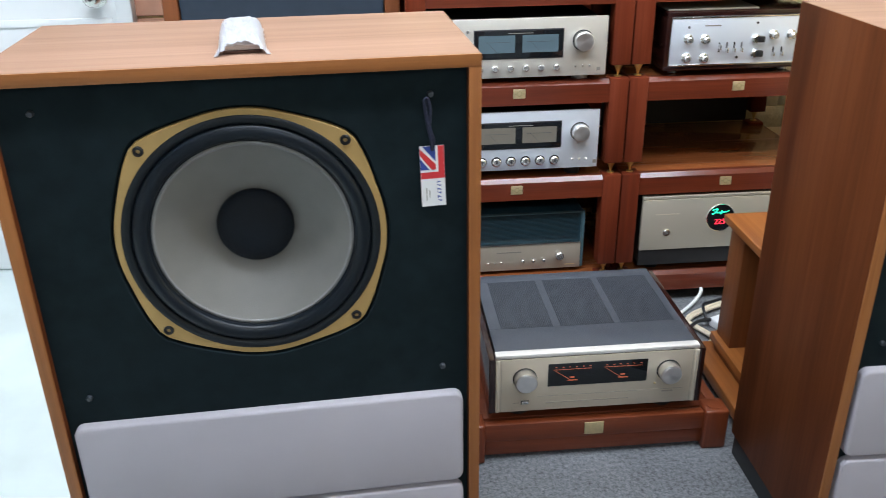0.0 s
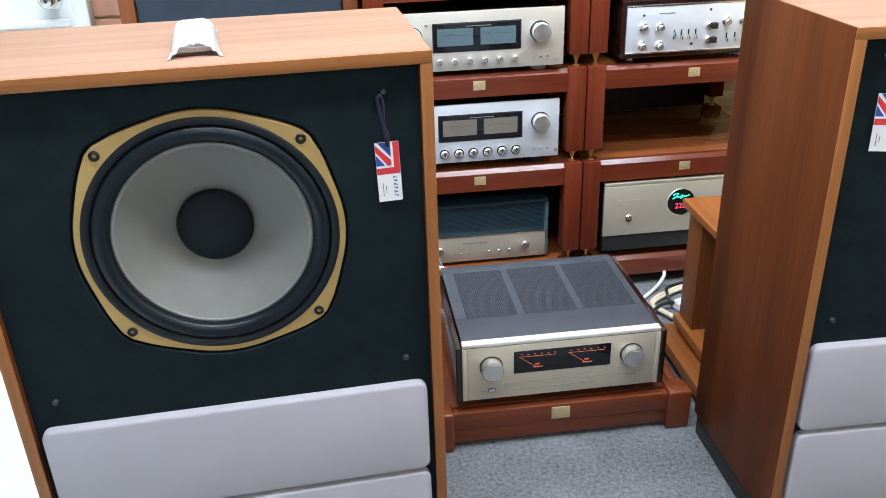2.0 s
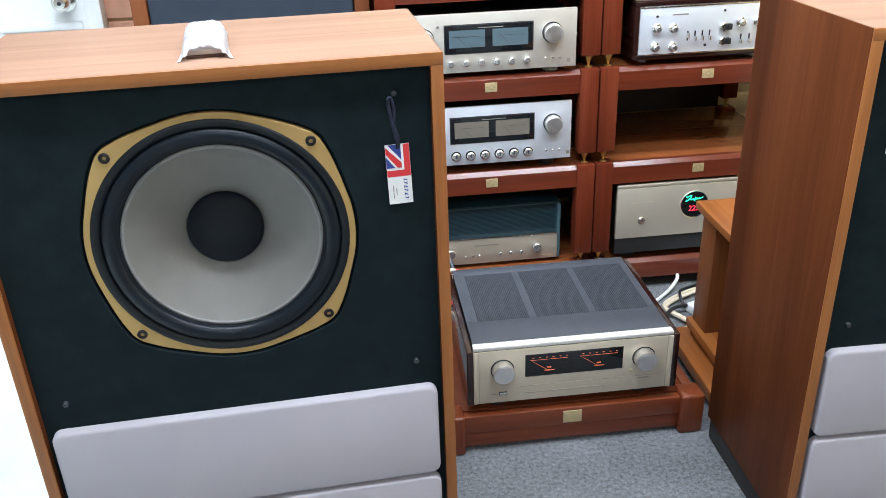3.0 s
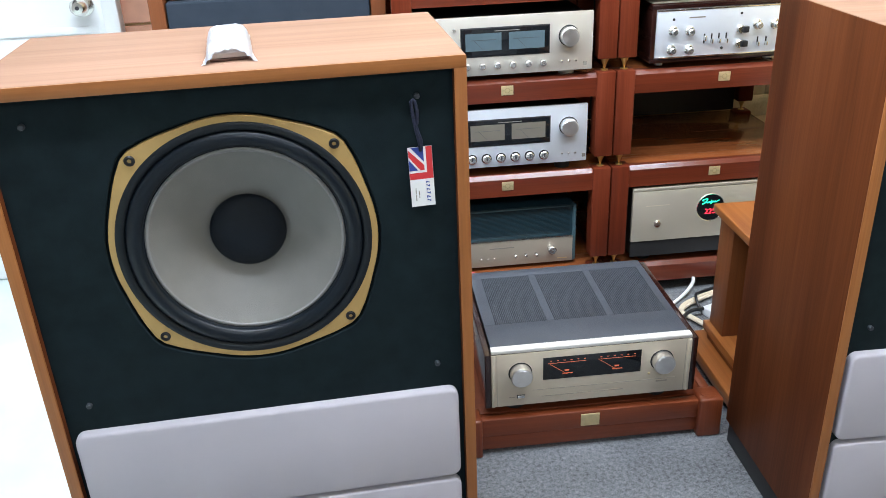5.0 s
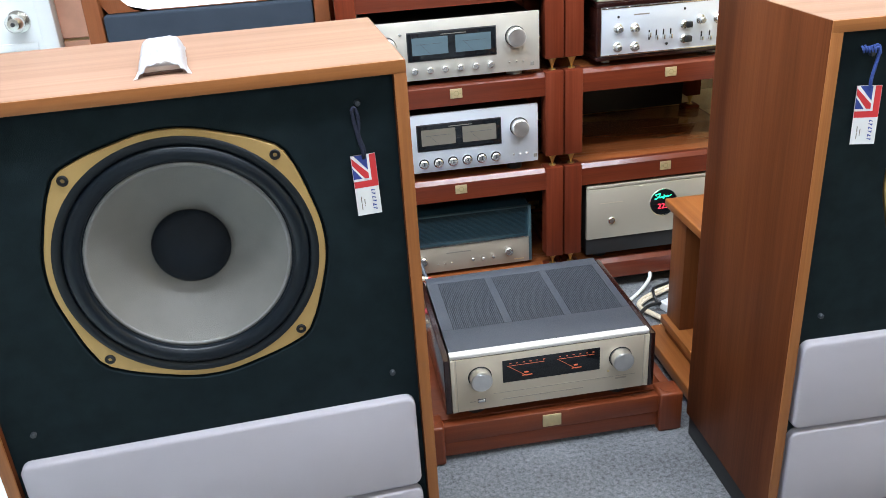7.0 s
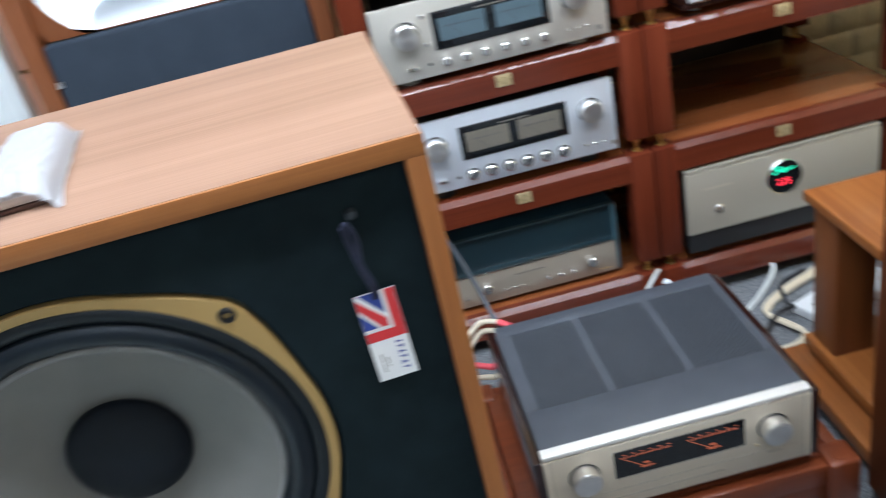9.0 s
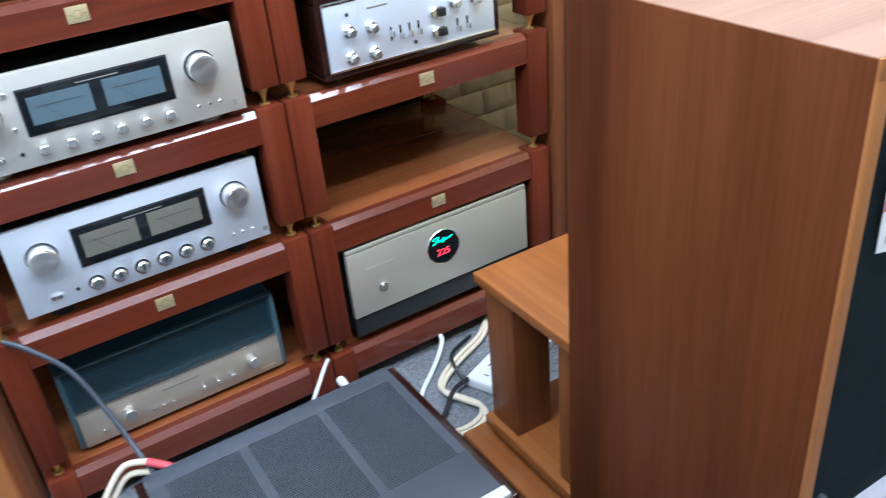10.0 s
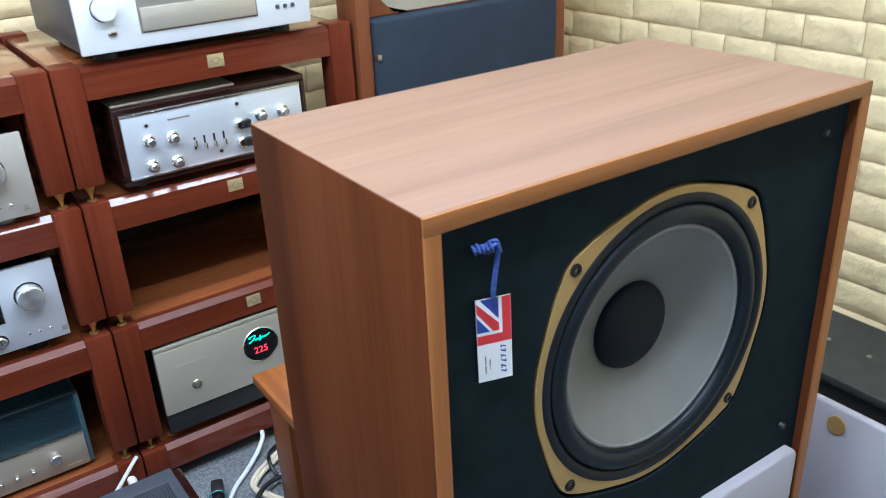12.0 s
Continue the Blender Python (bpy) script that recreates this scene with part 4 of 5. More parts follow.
def big_amp(m):
    t = thing("stereo_amplifier", "champagne amplifier with lit red twin meters on the low rack", "amplifier", m)
    hw, dp = 0.2300, 0.393
    z0, z1 = 0.0, 0.146
    part("chassis", boxed(-hw + 0.003, hw - 0.003, 0.012, dp, z0 + 0.004, z1 - 0.014), case_black, t)
    # lid with three openings over perforated grids
    vents = ((-0.201, -0.077), (-0.060, 0.068), (0.084, 0.211))
    va, vb = 0.121, 0.355
    xs = [-hw + 0.002] + [v for p in vents for v in p] + [hw - 0.002]
    lid = part("lid", boxed(xs[0], xs[-1], 0.022, va, z1 - 0.002, z1, 0.0006), case_grey, t, "slate grey metal lid")
    part("lid_back", boxed(xs[0], xs[-1], vb, dp, z1 - 0.002, z1, 0.0006), case_grey, t)
    for a, b in ((xs[0], xs[1]), (xs[2], xs[3]), (xs[4], xs[5]), (xs[6], xs[7])):
        part("lid_bar", boxed(a, b, va, vb, z1 - 0.002, z1, 0.0), case_grey, t)
    for a, b in vents:
        well = part("vent_well", boxed(a, b, va, vb, z1 - 0.0135, z1 - 0.012), hole_black, t)
        bm = bmesh.new()
        n = 28
        for k in range(n + 1):
            x = a + (b - a) * k / n
            box(bm, x - 0.00085, x + 0.00085, va, vb, z1 - 0.0018, z1 - 0.0008)
        n = 48
        for k in range(n + 1):
            y = va + (vb - va) * k / n
            box(bm, a, b, y - 0.00085, y + 0.00085, z1 - 0.0019, z1 - 0.0009)
        tagged(part("vent_grid", bm, case_grey, t, "fine perforated metal grid"), kind="stuff")
    part("front_trim", boxed(-hw, hw, 0.0005, 0.0215, z1 - 0.006, z1 + 0.0035, 0.002), trim_bright, t, "bright aluminium front trim")
    part("trim_gap", boxed(-hw + 0.001, hw - 0.001, 0.003, 0.012, z1 - 0.0075, z1 - 0.006), ink_dark, t)
    part("face_plate", boxed(-hw, hw, 0.0, 0.012, z0, z1 - 0.0075, 0.0015), amp_gold, t)
    for x in (-hw + 0.0125, hw - 0.0125):
        part("end_groove", boxed(x - 0.0006, x + 0.0006, -0.0004, 0.001, 0.001, z1 - 0.0085), ink_pale, t)
    for s in (-1, 1):
        xa, xb = sorted((s * (hw - 0.0080), s * (hw + 0.0002)))
        part("end_strip", boxed(xa, xb, -0.0018, 0.004, 0.0004, z1 - 0.0078, 0.0014), amp_gold, t, "bright end strip of the face")
    part("flap_groove", boxed(-0.135, 0.20, -0.0004, 0.001, 0.0375, 0.0387), ink_pale, t)
    for s in (-1, 1):
        a, b = sorted((s * (hw + 0.0005), s * (hw + 0.0150)))
        part("cheek", boxed(a, b, 0.0005, dp - 0.002, z0 - 0.002, z1 - 0.006, 0.002), cheek_wood, t, "dark glossy rosewood cheek")
    for x in (-0.1645, 0.1625):
        knob(0.0245, 0.024, (x, 0.0, 0.088), t, turned_face, "large turned aluminium knob")
    win = part("meter_window", boxed(-0.1125, 0.1135, -0.0012, 0.002, 0.0635, 0.1215, 0.0005), glass_dark, t, "black meter window")
    for cx in (-0.057, 0.058):
        bm = bmesh.new()
        box(bm, cx - 0.045, cx + 0.042, -0.0020, -0.0012, 0.1064, 0.1069)
        for k in range(6):
            xk = cx - 0.040 + 0.0155 * k
            box(bm, xk, xk + 0.0045, -0.0020, -0.0012, 0.1120, 0.1130)
        part("meter_scale", bm, amber_glow, win, "red lit meter scale")
        part("meter_needle", plate_from(bmesh.new(), [(cx - 0.040, 0.1037), (cx - 0.0395, 0.1042), (cx + 0.0004, 0.0752), (cx, 0.0746)], -0.0019, -0.0012), amber_glow, win)
        part("meter_mark", boxed(cx - 0.011, cx + 0.012, -0.0019, -0.0012, 0.0765, 0.0785), amber_glow, win)
        part("meter_mark", boxed(cx - 0.006, cx + 0.004, -0.0019, -0.0012, 0.0835, 0.0870), amber_glow, win)
    part("power_button", boxed(-0.171, -0.155, -0.0035, 0.001, 0.0205, 0.0275, 0.001), knob_silver, t)
    part("button_gap", boxed(-0.1722, -0.1538, -0.0006, 0.0005, 0.0193, 0.0287), ink_dark, t)
    disc(0.003, 0.002, (0.134, 0.0, 0.055), "lamp", plate_gold, t, 0.0006, steps=16)
    part("print_bar", boxed(-0.115, 0.075, -0.0004, 0.0004, 0.0185, 0.0205), ink_pale, t)
    part("print_bar", boxed(0.152, 0.178, -0.0004, 0.0004, 0.030, 0.034), ink_pale, t)
    part("print_bar", boxed(-0.190, -0.176, -0.0004, 0.0004, 0.0225, 0.0245), ink_pale, t)
    for x in (-0.12, 0.02):
        part("binding_post", lathe(bmesh.new(), [(0.0003, 0.0), (0.006, 0.0), (0.006, 0.022), (0.0003, 0.022)], "y", (x, dp, 0.07), 16), brass, t)
    feet(t, (-0.17, 0.17), (0.05, 0.33), -0.027, 0.004, case_black, 0.024)
    return t


big_amp(pose(0.6915, 1.785, 0.127, 0, 0, -0.4))


# ---- the little stand behind the loudspeaker ----
def speaker_stand(m):
    t = thing("wooden_stand", "orange-brown wooden stand with thick legs behind the loudspeaker", "stand", m)
    W, D = 0.47, 0.337
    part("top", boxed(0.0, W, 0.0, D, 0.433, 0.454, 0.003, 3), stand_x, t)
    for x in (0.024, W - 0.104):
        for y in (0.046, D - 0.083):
            part("leg", boxed(x, x + 0.080, y, y + 0.083, 0.110, 0.433, 0.002), stand_z_shaded, t)
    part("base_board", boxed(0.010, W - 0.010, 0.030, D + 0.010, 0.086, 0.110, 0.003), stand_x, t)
    part("base_neck", boxed(0.022, W - 0.022, 0.042, D - 0.002, 0.060, 0.086), stand_z_shaded, t)
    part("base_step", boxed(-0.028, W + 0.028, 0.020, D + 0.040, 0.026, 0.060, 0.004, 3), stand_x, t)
    # Black block put into the gap under the base, in place of shade.
    part("plinth", boxed(-0.010, W + 0.010, 0.030, D + 0.022, 0.0, 0.026), plinth_black, t, "black strip for the shadow under the base")
    return t


speaker_stand(pose(1.076, 1.762, 0.0, 0, 0, -1.0))


# ---- the pair of tall loudspeakers against the wall ----
def tall_speaker(m, label, h=0.311, edge=0.030, proud=0.0, D=0.165, GT=0.935):
    t = thing("floor_loudspeaker", label, "loudspeaker", m, group="tall loudspeakers beside the racks")
    H = 1.42
    for s in (-1, 1):
        a, b = sorted((s * h, s * (h - edge)))
        part("side_panel", boxed(a, b, 0.0, D, 0.0, H, 0.003), rear_z, t)
    part("top_panel", boxed(-h + edge, h - edge, 0.0, D, H - 0.03, H), rear_z, t)
    part("back_panel", boxed(-h + edge, h - edge, D - 0.02, D, 0.03, H - 0.03), case_black, t)
    part("bottom_panel", boxed(-h + edge, h - edge, 0.0, D, 0.0, 0.03), rear_z, t)
    part("grille", boxed(-h + edge + 0.003, h - edge - 0.003, 0.004 - proud, 0.05, 0.05, GT, 0.008, 3), grille_blue, t, "slate blue cloth grille")
    part("grille_pin", boxed(-h + edge + 0.002, -h + edge + 0.014, -proud, 0.006, GT - 0.087, GT - 0.073, 0.002), steel, t)
    # upper board with an oval horn mouth
    n, zc, A, B = 72, GT + 0.15, h - edge - 0.004, 0.205
    bm = bmesh.new()
    sq = []
    x1, za, zb = h - edge, GT + 0.002, H - 0.03
    for i in range(n):
        a = 2 * math.pi * i / n
        c, s = math.cos(a), math.sin(a)
        k = min(x1 / abs(c) if abs(c) > 1e-9 else 9, ((zb - zc) if s > 0 else (zc - za)) / abs(s) if abs(s) > 1e-9 else 9)
        sq.append((k * c, zc + k * s))
    ov = []
    for i in range(n):
        a = 2 * math.pi * i / n
        ov.append((A * math.cos(a), max(za + 0.002, zc + B * math.sin(a))))
    r0 = [bm.verts.new((x, 0.03, z)) for x, z in sq]
    r1 = [bm.verts.new((x, 0.03, z)) for x, z in ov]
    r2 = [bm.verts.new((x, 0.05, z)) for x, z in ov]
    for a, b in ((r0, r1), (r1, r2)):
        for i in range(n):
            j = (i + 1) % n
            bm.faces.new((a[i], a[j], b[j], b[i]))
    bmesh.ops.recalc_face_normals(bm, faces=bm.faces)
    part("horn_board", bm, rear_z, t)
    bm = bmesh.new()
    rings = []
    for q, y in ((1.0, 0.034), (0.9, 0.034 + 0.25 * (D - 0.055)), (0.7, 0.034 + 0.5 * (D - 0.055)), (0.45, 0.034 + 0.75 * (D - 0.055)), (0.2, D - 0.021)):
        rings.append([bm.verts.new((x * q, y, zc + (z - zc) * (q * 0.85 + 0.15 * (q > 0.95)))) for x, z in ov])
    for a, b in zip(rings, rings[1:]):
        for i in range(n):
            j = (i + 1) % n
            bm.faces.new((a[i], a[j], b[j], b[i]))
    bm.faces.new(rings[-1])
    bmesh.ops.recalc_face_normals(bm, faces=bm.faces)
    part("horn", bm, horn_silver, t, "silver metal horn mouth")
    return t


tall_speaker(pose(-0.001, 2.56, 0.0), "tall wooden loudspeaker with slate grille and silver horn beside the door", edge=0.040, GT=0.946)
tall_speaker(pose(1.8745, 2.456, 0.0), "tall wooden loudspeaker with slate grille and silver horn in the corner", 0.3085, 0.035, 0.017, 0.085, 0.972)


# ---- door at the end of the pale floor ----
d = thing("door_1", "white door with round chrome knob and dark window", "door", pose(-0.50, Y1 - 0.004, 0.0), kind="structure")
part("leaf", boxed(-0.86, -0.035, -0.045, 0.0, 0.005, 2.03, 0.002), door_white, d)
part("frame", boxed(-0.034, 0.012, -0.060, 0.0, 0.0, 2.08, 0.003), door_white, d)
part("frame", boxed(-0.907, -0.861, -0.060, 0.0, 0.0, 2.08, 0.003), door_white, d)
part("frame", boxed(-0.907, 0.012, -0.060, 0.0, 2.0805, 2.13, 0.003), door_white, d)
part("panel_rail", boxed(-0.80, -0.05, -0.052, -0.0455, 0.812, 0.835, 0.003), door_white, d)
part("panel_rail", boxed(-0.80, -0.05, -0.052, -0.0455, 0.12, 0.15, 0.003), door_white, d)
part("window_pane", boxed(-0.72, -0.135, -0.047, -0.0455, 0.99, 1.85), glass_dark, d, "dark window pane")
k = part("door_knob", lathe(bmesh.new(), [(0.0004, -0.068), (0.016, -0.066), (0.026, -0.054), (0.027, -0.045), (0.020, -0.032), (0.012, -0.026), (0.012, -0.008), (0.032, -0.006), (0.033, 0.0), (0.0004, 0.0)], "y", (-0.088, -0.045, 0.898), 40), bright_edge, d, "round chrome door knob")
part("keyhole", lathe(bmesh.new(), [(0.0003, -0.0008), (0.006, -0.0008), (0.006, 0.001), (0.0003, 0.001)], "y", (-0.088, -0.113, 0.898), 20), ink_dark, k)
part("baseboard", boxed(X0, -1.41, Y1 - 0.015, Y1 - 0.001, 0.0, 0.08, 0.002), door_white)
tagged(bpy.data.objects["baseboard"], "white baseboard along the wall", "baseboard", kind="structure")


# ---- small things ----
# bag of accessories on the loudspeaker
bagm = L_SPK @ pose(0.010, 0.052, SH, 0, 0, 4)
bag = thing("plastic_bag", "small crumpled milky white plastic bag of parts on the loudspeaker", "bag", bagm)
bm = bmesh.new()
nx, ny = 44, 56
grid = [[None] * (ny + 1) for _ in range(nx + 1)]
for i in range(nx + 1):
    for j in range(ny + 1):
        u, v = i / nx * 2 - 1, j / ny
        au = abs(u)
        # the open mouth hangs as an arch over the packet and spreads into two pointed flaps
        mouth = 0.008 * max(0.0, 1 - (au / 0.66) ** 2.2) - 0.006 * max(0.0, (au - 0.7) / 0.3) + 0.003 * noise.noise(Vector((u * 6, 0, 5)))
        y = mouth + (0.198 - mouth) * v
        flare = max(0.0, 1 - v * 3.2)
        half = 0.0335 + 0.0055 * flare ** 1.5 + 0.0018 * noise.noise(Vector((v * 7, 2, 1 if u > 0 else 4)))
        x = half * math.copysign(au ** 0.85, u)
        body = max(0.0, 1 - (abs(x) / 0.0325) ** 5) ** 0.6 if abs(x) < 0.0325 else 0.0
        rise = min(1.0, max(0.0, y - 0.002) / 0.026) ** 0.5
        tail = min(1.0, (1 - v) * 7)
        sharp = abs(noise.noise(Vector((u * 3.2, v * 5.0, 3)))) + 0.6 * abs(noise.noise(Vector((u * 6.5 + 9, v * 12, 8))))
        z = 0.0012 + 0.0230 * body * (0.34 + 0.66 * rise) * tail + 0.0046 * sharp * (0.30 + body) * min(1.0, (1 - v) * 3)
        grid[i][j] = bm.verts.new((x, y, max(0.0010, z)))
for i in range(nx):
    for j in range(ny):
        bm.faces.new((grid[i][j], grid[i + 1][j], grid[i + 1][j + 1], grid[i][j + 1]))
bmesh.ops.recalc_face_normals(bm, faces=bm.faces)
part("bag_film", bm, bag_plastic, bag)
part("bag_content", boxed(-0.025, 0.025, 0.016, 0.180, 0.0042, 0.0120, 0.002), material("buff_card", (0.58, 0.50, 0.45), 0.7), bag, "buff card packet inside the bag")
part("bag_content", boxed(-0.0270, 0.0270, 0.014, 0.180, 0.0004, 0.0040, 0.001), material("brown_part", (0.10, 0.045, 0.03), 0.6), bag, "dark brown strip inside the bag")

# power strip and wiring on the carpet
ps = thing("power_strip", "flat white power strip lying on the carpet", "power strip", pose(1.315, 2.315, 0.0, 0, 0, 22))
part("body", boxed(-0.125, 0.125, -0.052, 0.052, 0.0, 0.028, 0.006, 3), plastic_white, ps)
for k in range(4):
    for s in (-1, 1):
        part("slot", boxed(-0.10 + 0.055 * k, -0.097 + 0.055 * k, s * 0.012 - 0.006, s * 0.012 + 0.006, 0.0278, 0.0284), ink_dark, ps)


def cable(label, points, radius, mat, flat=1.0):
    ob = tube("cable", points, radius, mat, None, "", flat)
    return tagged(ob, label, "cable")


cable("white mains cable hanging from the rack to the carpet", [(1.212, 2.468, 0.043), (1.205, 2.452, 0.034), (1.178, 2.430, 0.016), (1.135, 2.395, 0.008), (1.092, 2.360, 0.007), (1.055, 2.318, 0.007), (1.02, 2.30, 0.007)], 0.0055, cable_white)
for off in (0.0, 0.014):
    cable("cream speaker cable snaking over the carpet beside the amplifier",
          [(1.36, 2.475 + off, 0.012), (1.30, 2.425 + off, 0.014), (1.215, 2.388 + off, 0.014), (1.148, 2.352 + off, 0.012), (1.122, 2.315 + off, 0.012), (1.14, 2.265 + off * 1.2, 0.014), (1.158, 2.215 + off, 0.016), (1.135, 2.185 + off, 0.014), (1.08, 2.178 + off, 0.014), (0.99, 2.20 + off, 0.03), (0.92, 2.22, 0.07)], 0.0055, cable_cream)
cable("black mains cable curling behind the amplifier", [(1.30, 2.31, 0.034), (1.22, 2.315, 0.020), (1.14, 2.30, 0.024), (1.08, 2.255, 0.010), (1.03, 2.235, 0.008), (0.97, 2.225, 0.02), (0.93, 2.21, 0.06)], 0.0055, cable_black)
cable("black mains cable on the carpet beside the stand", [(1.215, 2.29, 0.010), (1.185, 2.33, 0.010), (1.185, 2.375, 0.030), (1.22, 2.43, 0.010), (1.29, 2.46, 0.008)], 0.0045, cable_black)
cable("black cable lying along the low rack", [(1.145, 2.165, 0.008), (1.09, 2.155, 0.008), (1.03, 2.15, 0.008), (1.02, 2.10, 0.008), (1.03, 2.02, 0.008)], 0.005, cable_black)
pl = thing("mains_plug", "black mains plug bundled with a teal tie", "plug", pose(1.052, 2.365, 0.012, 0, 0, 70))
part("plug_body", boxed(-0.022, 0.022, -0.014, 0.014, -0.010, 0.020, 0.005), case_black, pl)
part("plug_tail", lathe(bmesh.new(), [(0.0004, -0.075), (0.006, -0.075), (0.008, -0.02), (0.0004, -0.02)], "x", (0, 0, 0.004), 14), cable_black, pl)
part("tie", lathe(bmesh.new(), [(0.020, 0.000), (0.0215, 0.0015), (0.020, 0.003), (0.0185, 0.0015), (0.020, 0.000)], "x", (-0.03, 0, 0.006), 24), teal_tie, pl)

cable("slate cable drooping from the shelf to the amplifier", [(0.348, 2.458, 0.444), (0.385, 2.440, 0.415), (0.430, 2.410, 0.365), (0.462, 2.360, 0.285), (0.485, 2.290, 0.215), (0.505, 2.205, 0.175), (0.515, 2.172, 0.17)], 0.0052, cable_grey)
for k, off in enumerate((0.0, 0.024)):
    cable("cream speaker cable with red end sleeve, fixed to the amplifier", [(0.30, 2.30, 0.03 + off * 0.3), (0.355, 2.275, 0.10), (0.405, 2.285, 0.175 - off), (0.450, 2.295, 0.215 - off), (0.492, 2.270, 0.222 - off)], 0.0062, cable_cream)
    if not k:
        cable("red sleeve on the end of a speaker cable", [(0.488, 2.272, 0.222), (0.515, 2.245, 0.217), (0.535, 2.222, 0.208)], 0.0075, red_sleeve)
        cable("bare silver wire end fixed to the amplifier", [(0.533, 2.224, 0.209), (0.548, 2.200, 0.204), (0.560, 2.172, 0.200)], 0.0045, steel)
cable("red sleeved speaker cable end at the amplifier", [(0.375, 2.235, 0.150), (0.405, 2.225, 0.165), (0.425, 2.215, 0.165), (0.470, 2.185, 0.165)], 0.0068, red_sleeve)
cable("cream speaker cable lying behind the low rack", [(0.33, 2.27, 0.02), (0.38, 2.245, 0.10), (0.42, 2.235, 0.118), (0.47, 2.215, 0.118)], 0.0062, cable_cream)
cable("white cable running down from the shelf behind the amplifier", [(0.918, 2.462, 0.117), (0.905, 2.448, 0.116), (0.868, 2.405, 0.112), (0.825, 2.350, 0.112), (0.785, 2.290, 0.118), (0.765, 2.200, 0.14)], 0.0045, cable_white)
wp = thing("cable_plug", "small white plug behind the amplifier", "plug", pose(0.866, 2.262, 0.212))
part("plug_body", lathe(bmesh.new(), [(0.0004, -0.050), (0.005, -0.050), (0.007, -0.02), (0.009, 0.0), (0.008, 0.008), (0.0004, 0.011)], "y", (0, 0, 0), 20), plastic_white, wp)

# right-hand side: black cabinet and a leaning grille
bc = thing("black_cabinet", "low black cabinet with bright screws along the brick wall", "cabinet", pose(2.20, 1.20, 0.0))
part("top", boxed(0.0, 0.27, 0.0, 0.62, 0.205, 0.225, 0.003), material("worn_black_top", (0.035, 0.038, 0.036), 0.55, vary=0.25, scale=30), bc)
part("body", boxed(0.012, 0.262, 0.01, 0.61, 0.0, 0.205, 0.003), case_black, bc)
for y in (0.10, 0.20, 0.30, 0.40, 0.50):
    part("screw", lathe(bmesh.new(), [(0.0003, 0.224), (0.006, 0.224), (0.006, 0.2275), (0.0003, 0.2285)], "z", (0.135, y, 0), 14), steel, bc, "bright screw head")
gr = thing("speaker_grille", "removed pale lavender cloth grille with round gold badge, leaning", "grille", pose(1.975, 1.05, 0.0, 0, 9, 0))
part("cloth_frame", boxed(0.0, 0.022, 0.0, 0.60, 0.0, 0.295, 0.007, 3), foam, gr)
part("badge", lathe(bmesh.new(), [(0.0003, -0.002), (0.018, -0.002), (0.019, 0.0), (0.019, 0.002), (0.0003, 0.002)], "x", (-0.001, 0.439, 0.258), 32), gold, gr, "round gold badge")


# ---- wall cladding: tan tiles by the door, cream bricks elsewhere ----
def tile_mesh(w, h, d):
    bm = boxed(-w / 2, w / 2, -d, 0.0, -h / 2, h / 2, 0.003, 1)
    me = bpy.data.meshes.new("tile")
    finish(bm)
    bm.to_mesh(me)
    bm.free()
    me.materials.append(tan_tile)
    return me


tm = tile_mesh(0.292, 0.292, 0.012)
for i in range(2):
    for j in range(7):
        ob = new("tile", tm)
        ob.parent = wall_n
        ob.location = (-0.351 + 0.30 * i, Y1, 0.075 + 0.30 * j)


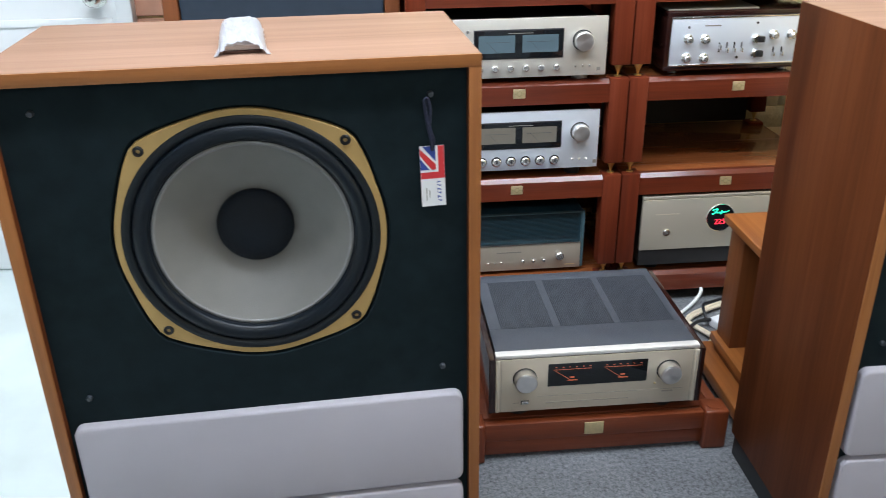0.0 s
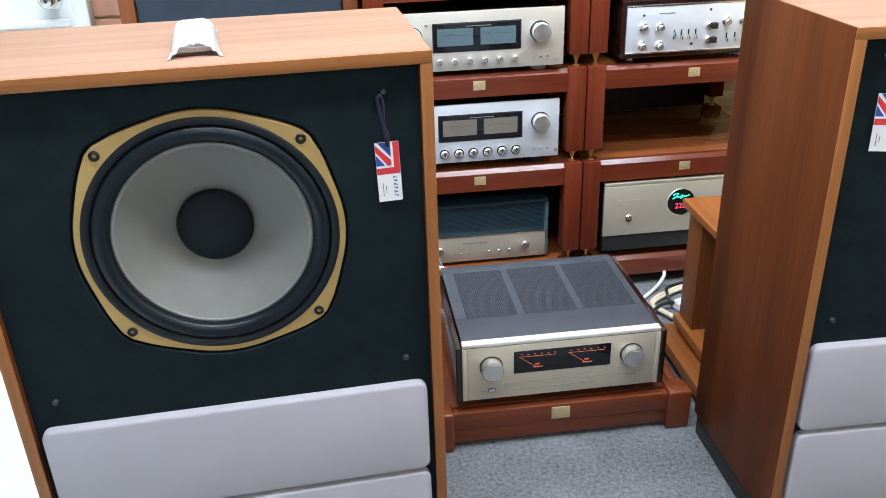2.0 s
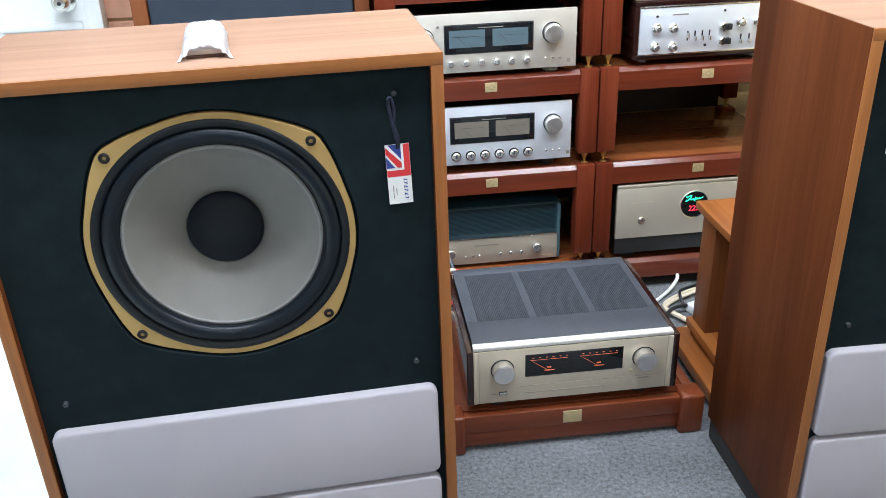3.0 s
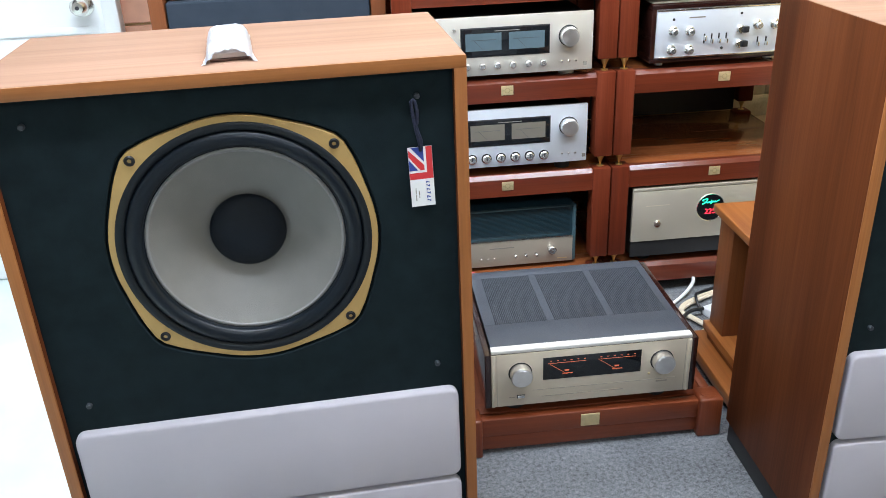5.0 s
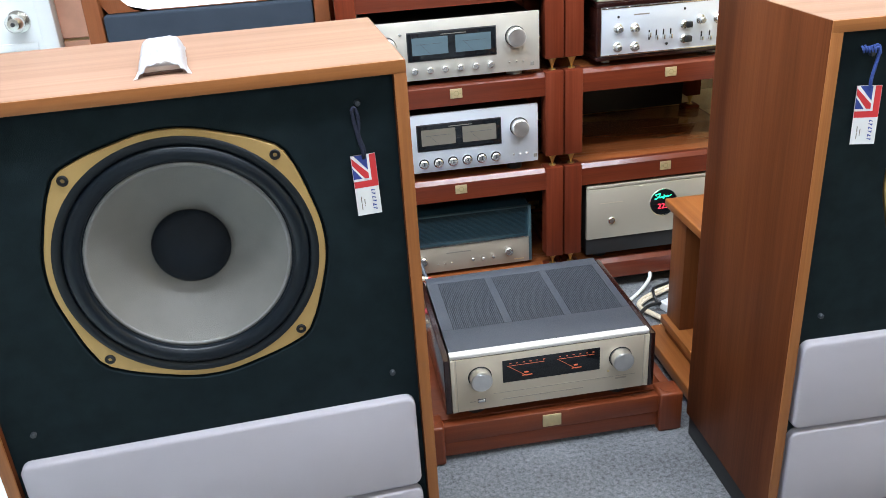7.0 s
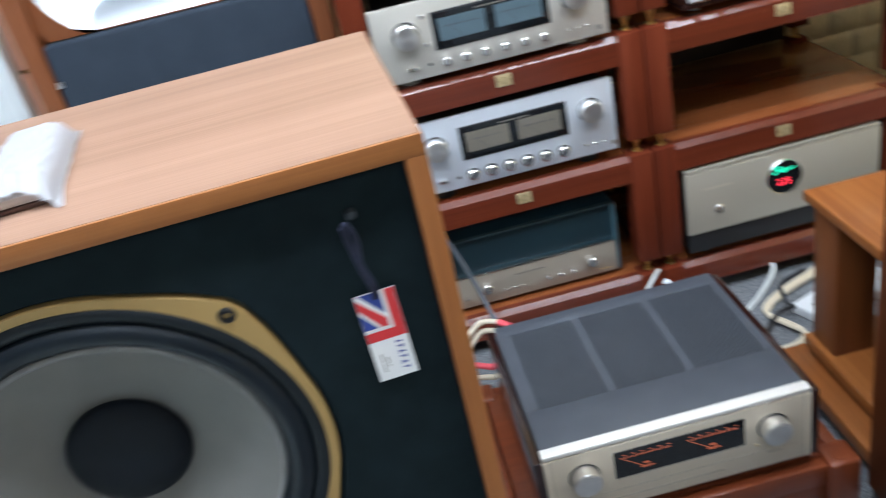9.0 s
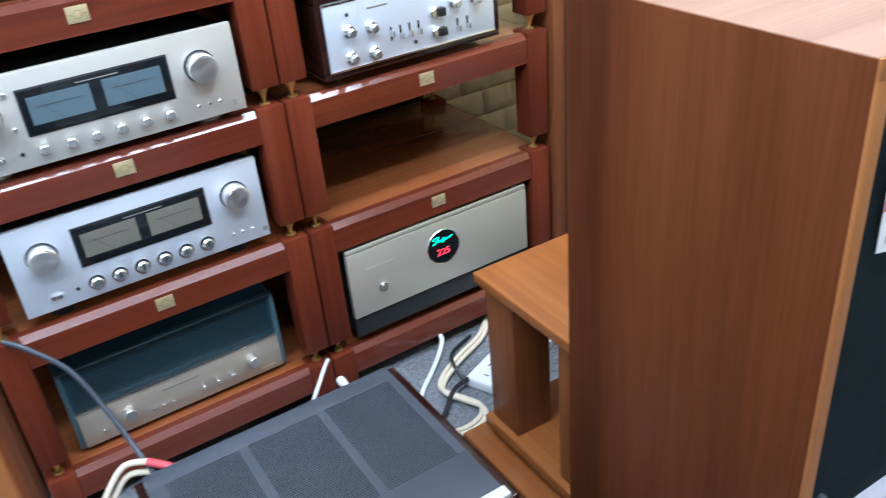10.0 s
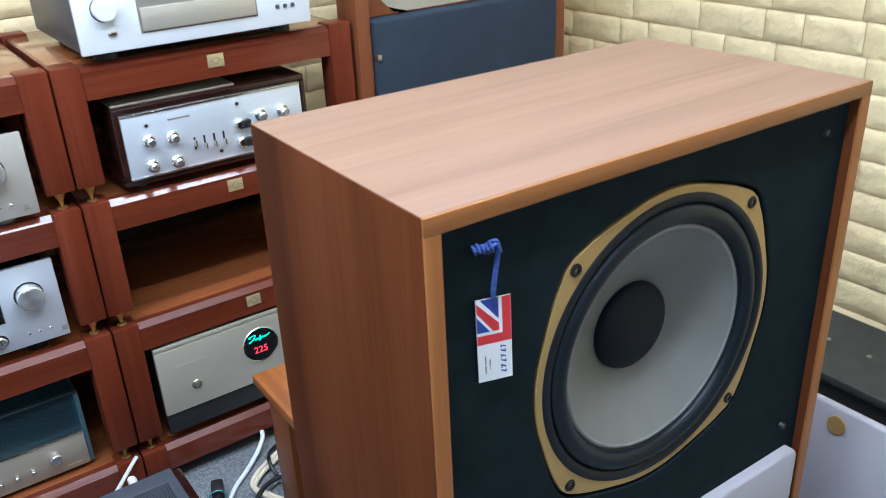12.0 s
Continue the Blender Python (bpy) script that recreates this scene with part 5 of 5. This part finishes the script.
def brick_mesh(w, h, seed):
    """A soft-edged rough brick, its back on y = 0, standing out towards -y."""
    r = random.Random(seed)
    us = (0.0, 0.07, 0.22, 0.40, 0.58, 0.77, 0.93, 1.0)
    vs_ = (0.0, 0.14, 0.38, 0.64, 0.87, 1.0)
    nx, nz = len(us) - 1, len(vs_) - 1
    vs, fs = [], []
    for i, u in enumerate(us):
        for j, v in enumerate(vs_):
            rim = i in (0, nx) or j in (0, nz)
            y = -0.0050 if rim else -(0.0080 + 0.0080 * r.random() ** 1.3)
            vs.append(((u - 0.5) * w + (0 if rim else 0.006 * (r.random() - 0.5)), y, (v - 0.5) * h + (0 if rim else 0.004 * (r.random() - 0.5))))
    for i in range(nx):
        for j in range(nz):
            a = i * (nz + 1) + j
            fs.append((a, a + nz + 1, a + nz + 2, a + 1))
    me = bpy.data.meshes.new("brick")
    me.from_pydata(vs, [], fs)
    for p in me.polygons:
        p.use_smooth = True
    me.materials.append(cream_brick)
    return me


ROW = 0.077
WIDTHS = (0.105, 0.150, 0.195, 0.230)
kinds = {(w, k): brick_mesh(w - 0.0015, ROW - 0.0015, 10 * k + int(w * 1000)) for w in WIDTHS for k in range(4)}
rng = random.Random(11)


def lay(parent, along0, along1, z1, place, near):
    """Courses of bricks along a wall; those in the near stretch are parts, the rest is one mesh."""
    vs, fs = [], []
    for row in range(int(z1 / ROW)):
        s = along0 - rng.random() * 0.15
        while s < along1:
            w = rng.choice(WIDTHS)
            me = kinds[(w, rng.randrange(4))]
            mid, z = s + w / 2, (row + 0.5) * ROW
            s += w
            if mid - w / 2 < along0 or mid + w / 2 > along1:
                continue
            mat = place(mid, z)
            if near(mid, z):
                ob = new("brick", me)
                ob.parent = parent
                ob.matrix_local = mat
            else:
                base = len(vs)
                vs += [tuple(mat @ v.co) for v in me.vertices]
                fs += [tuple(base + q for q in p.vertices) for p in me.polygons]
    if vs:
        me = bpy.data.meshes.new("far_bricks")
        me.from_pydata(vs, [], fs)
        for p in me.polygons:
            p.use_smooth = True
        me.materials.append(cream_brick)
        ob = new("far_bricks", me)
        ob.parent = parent
        tagged(ob, kind="stuff")


lay(wall_n, 0.30, X1 - 0.002, TOP, lambda s, z: pose(s, Y1, z), lambda s, z: 0.25 < z < 1.25 and s > 1.35)
lay(wall_e, -2.5, Y1 - 0.02, TOP, lambda s, z: pose(X1, s, z, 0, 0, -90), lambda s, z: 0.15 < z < 1.2 and 1.2 < s < 2.98)
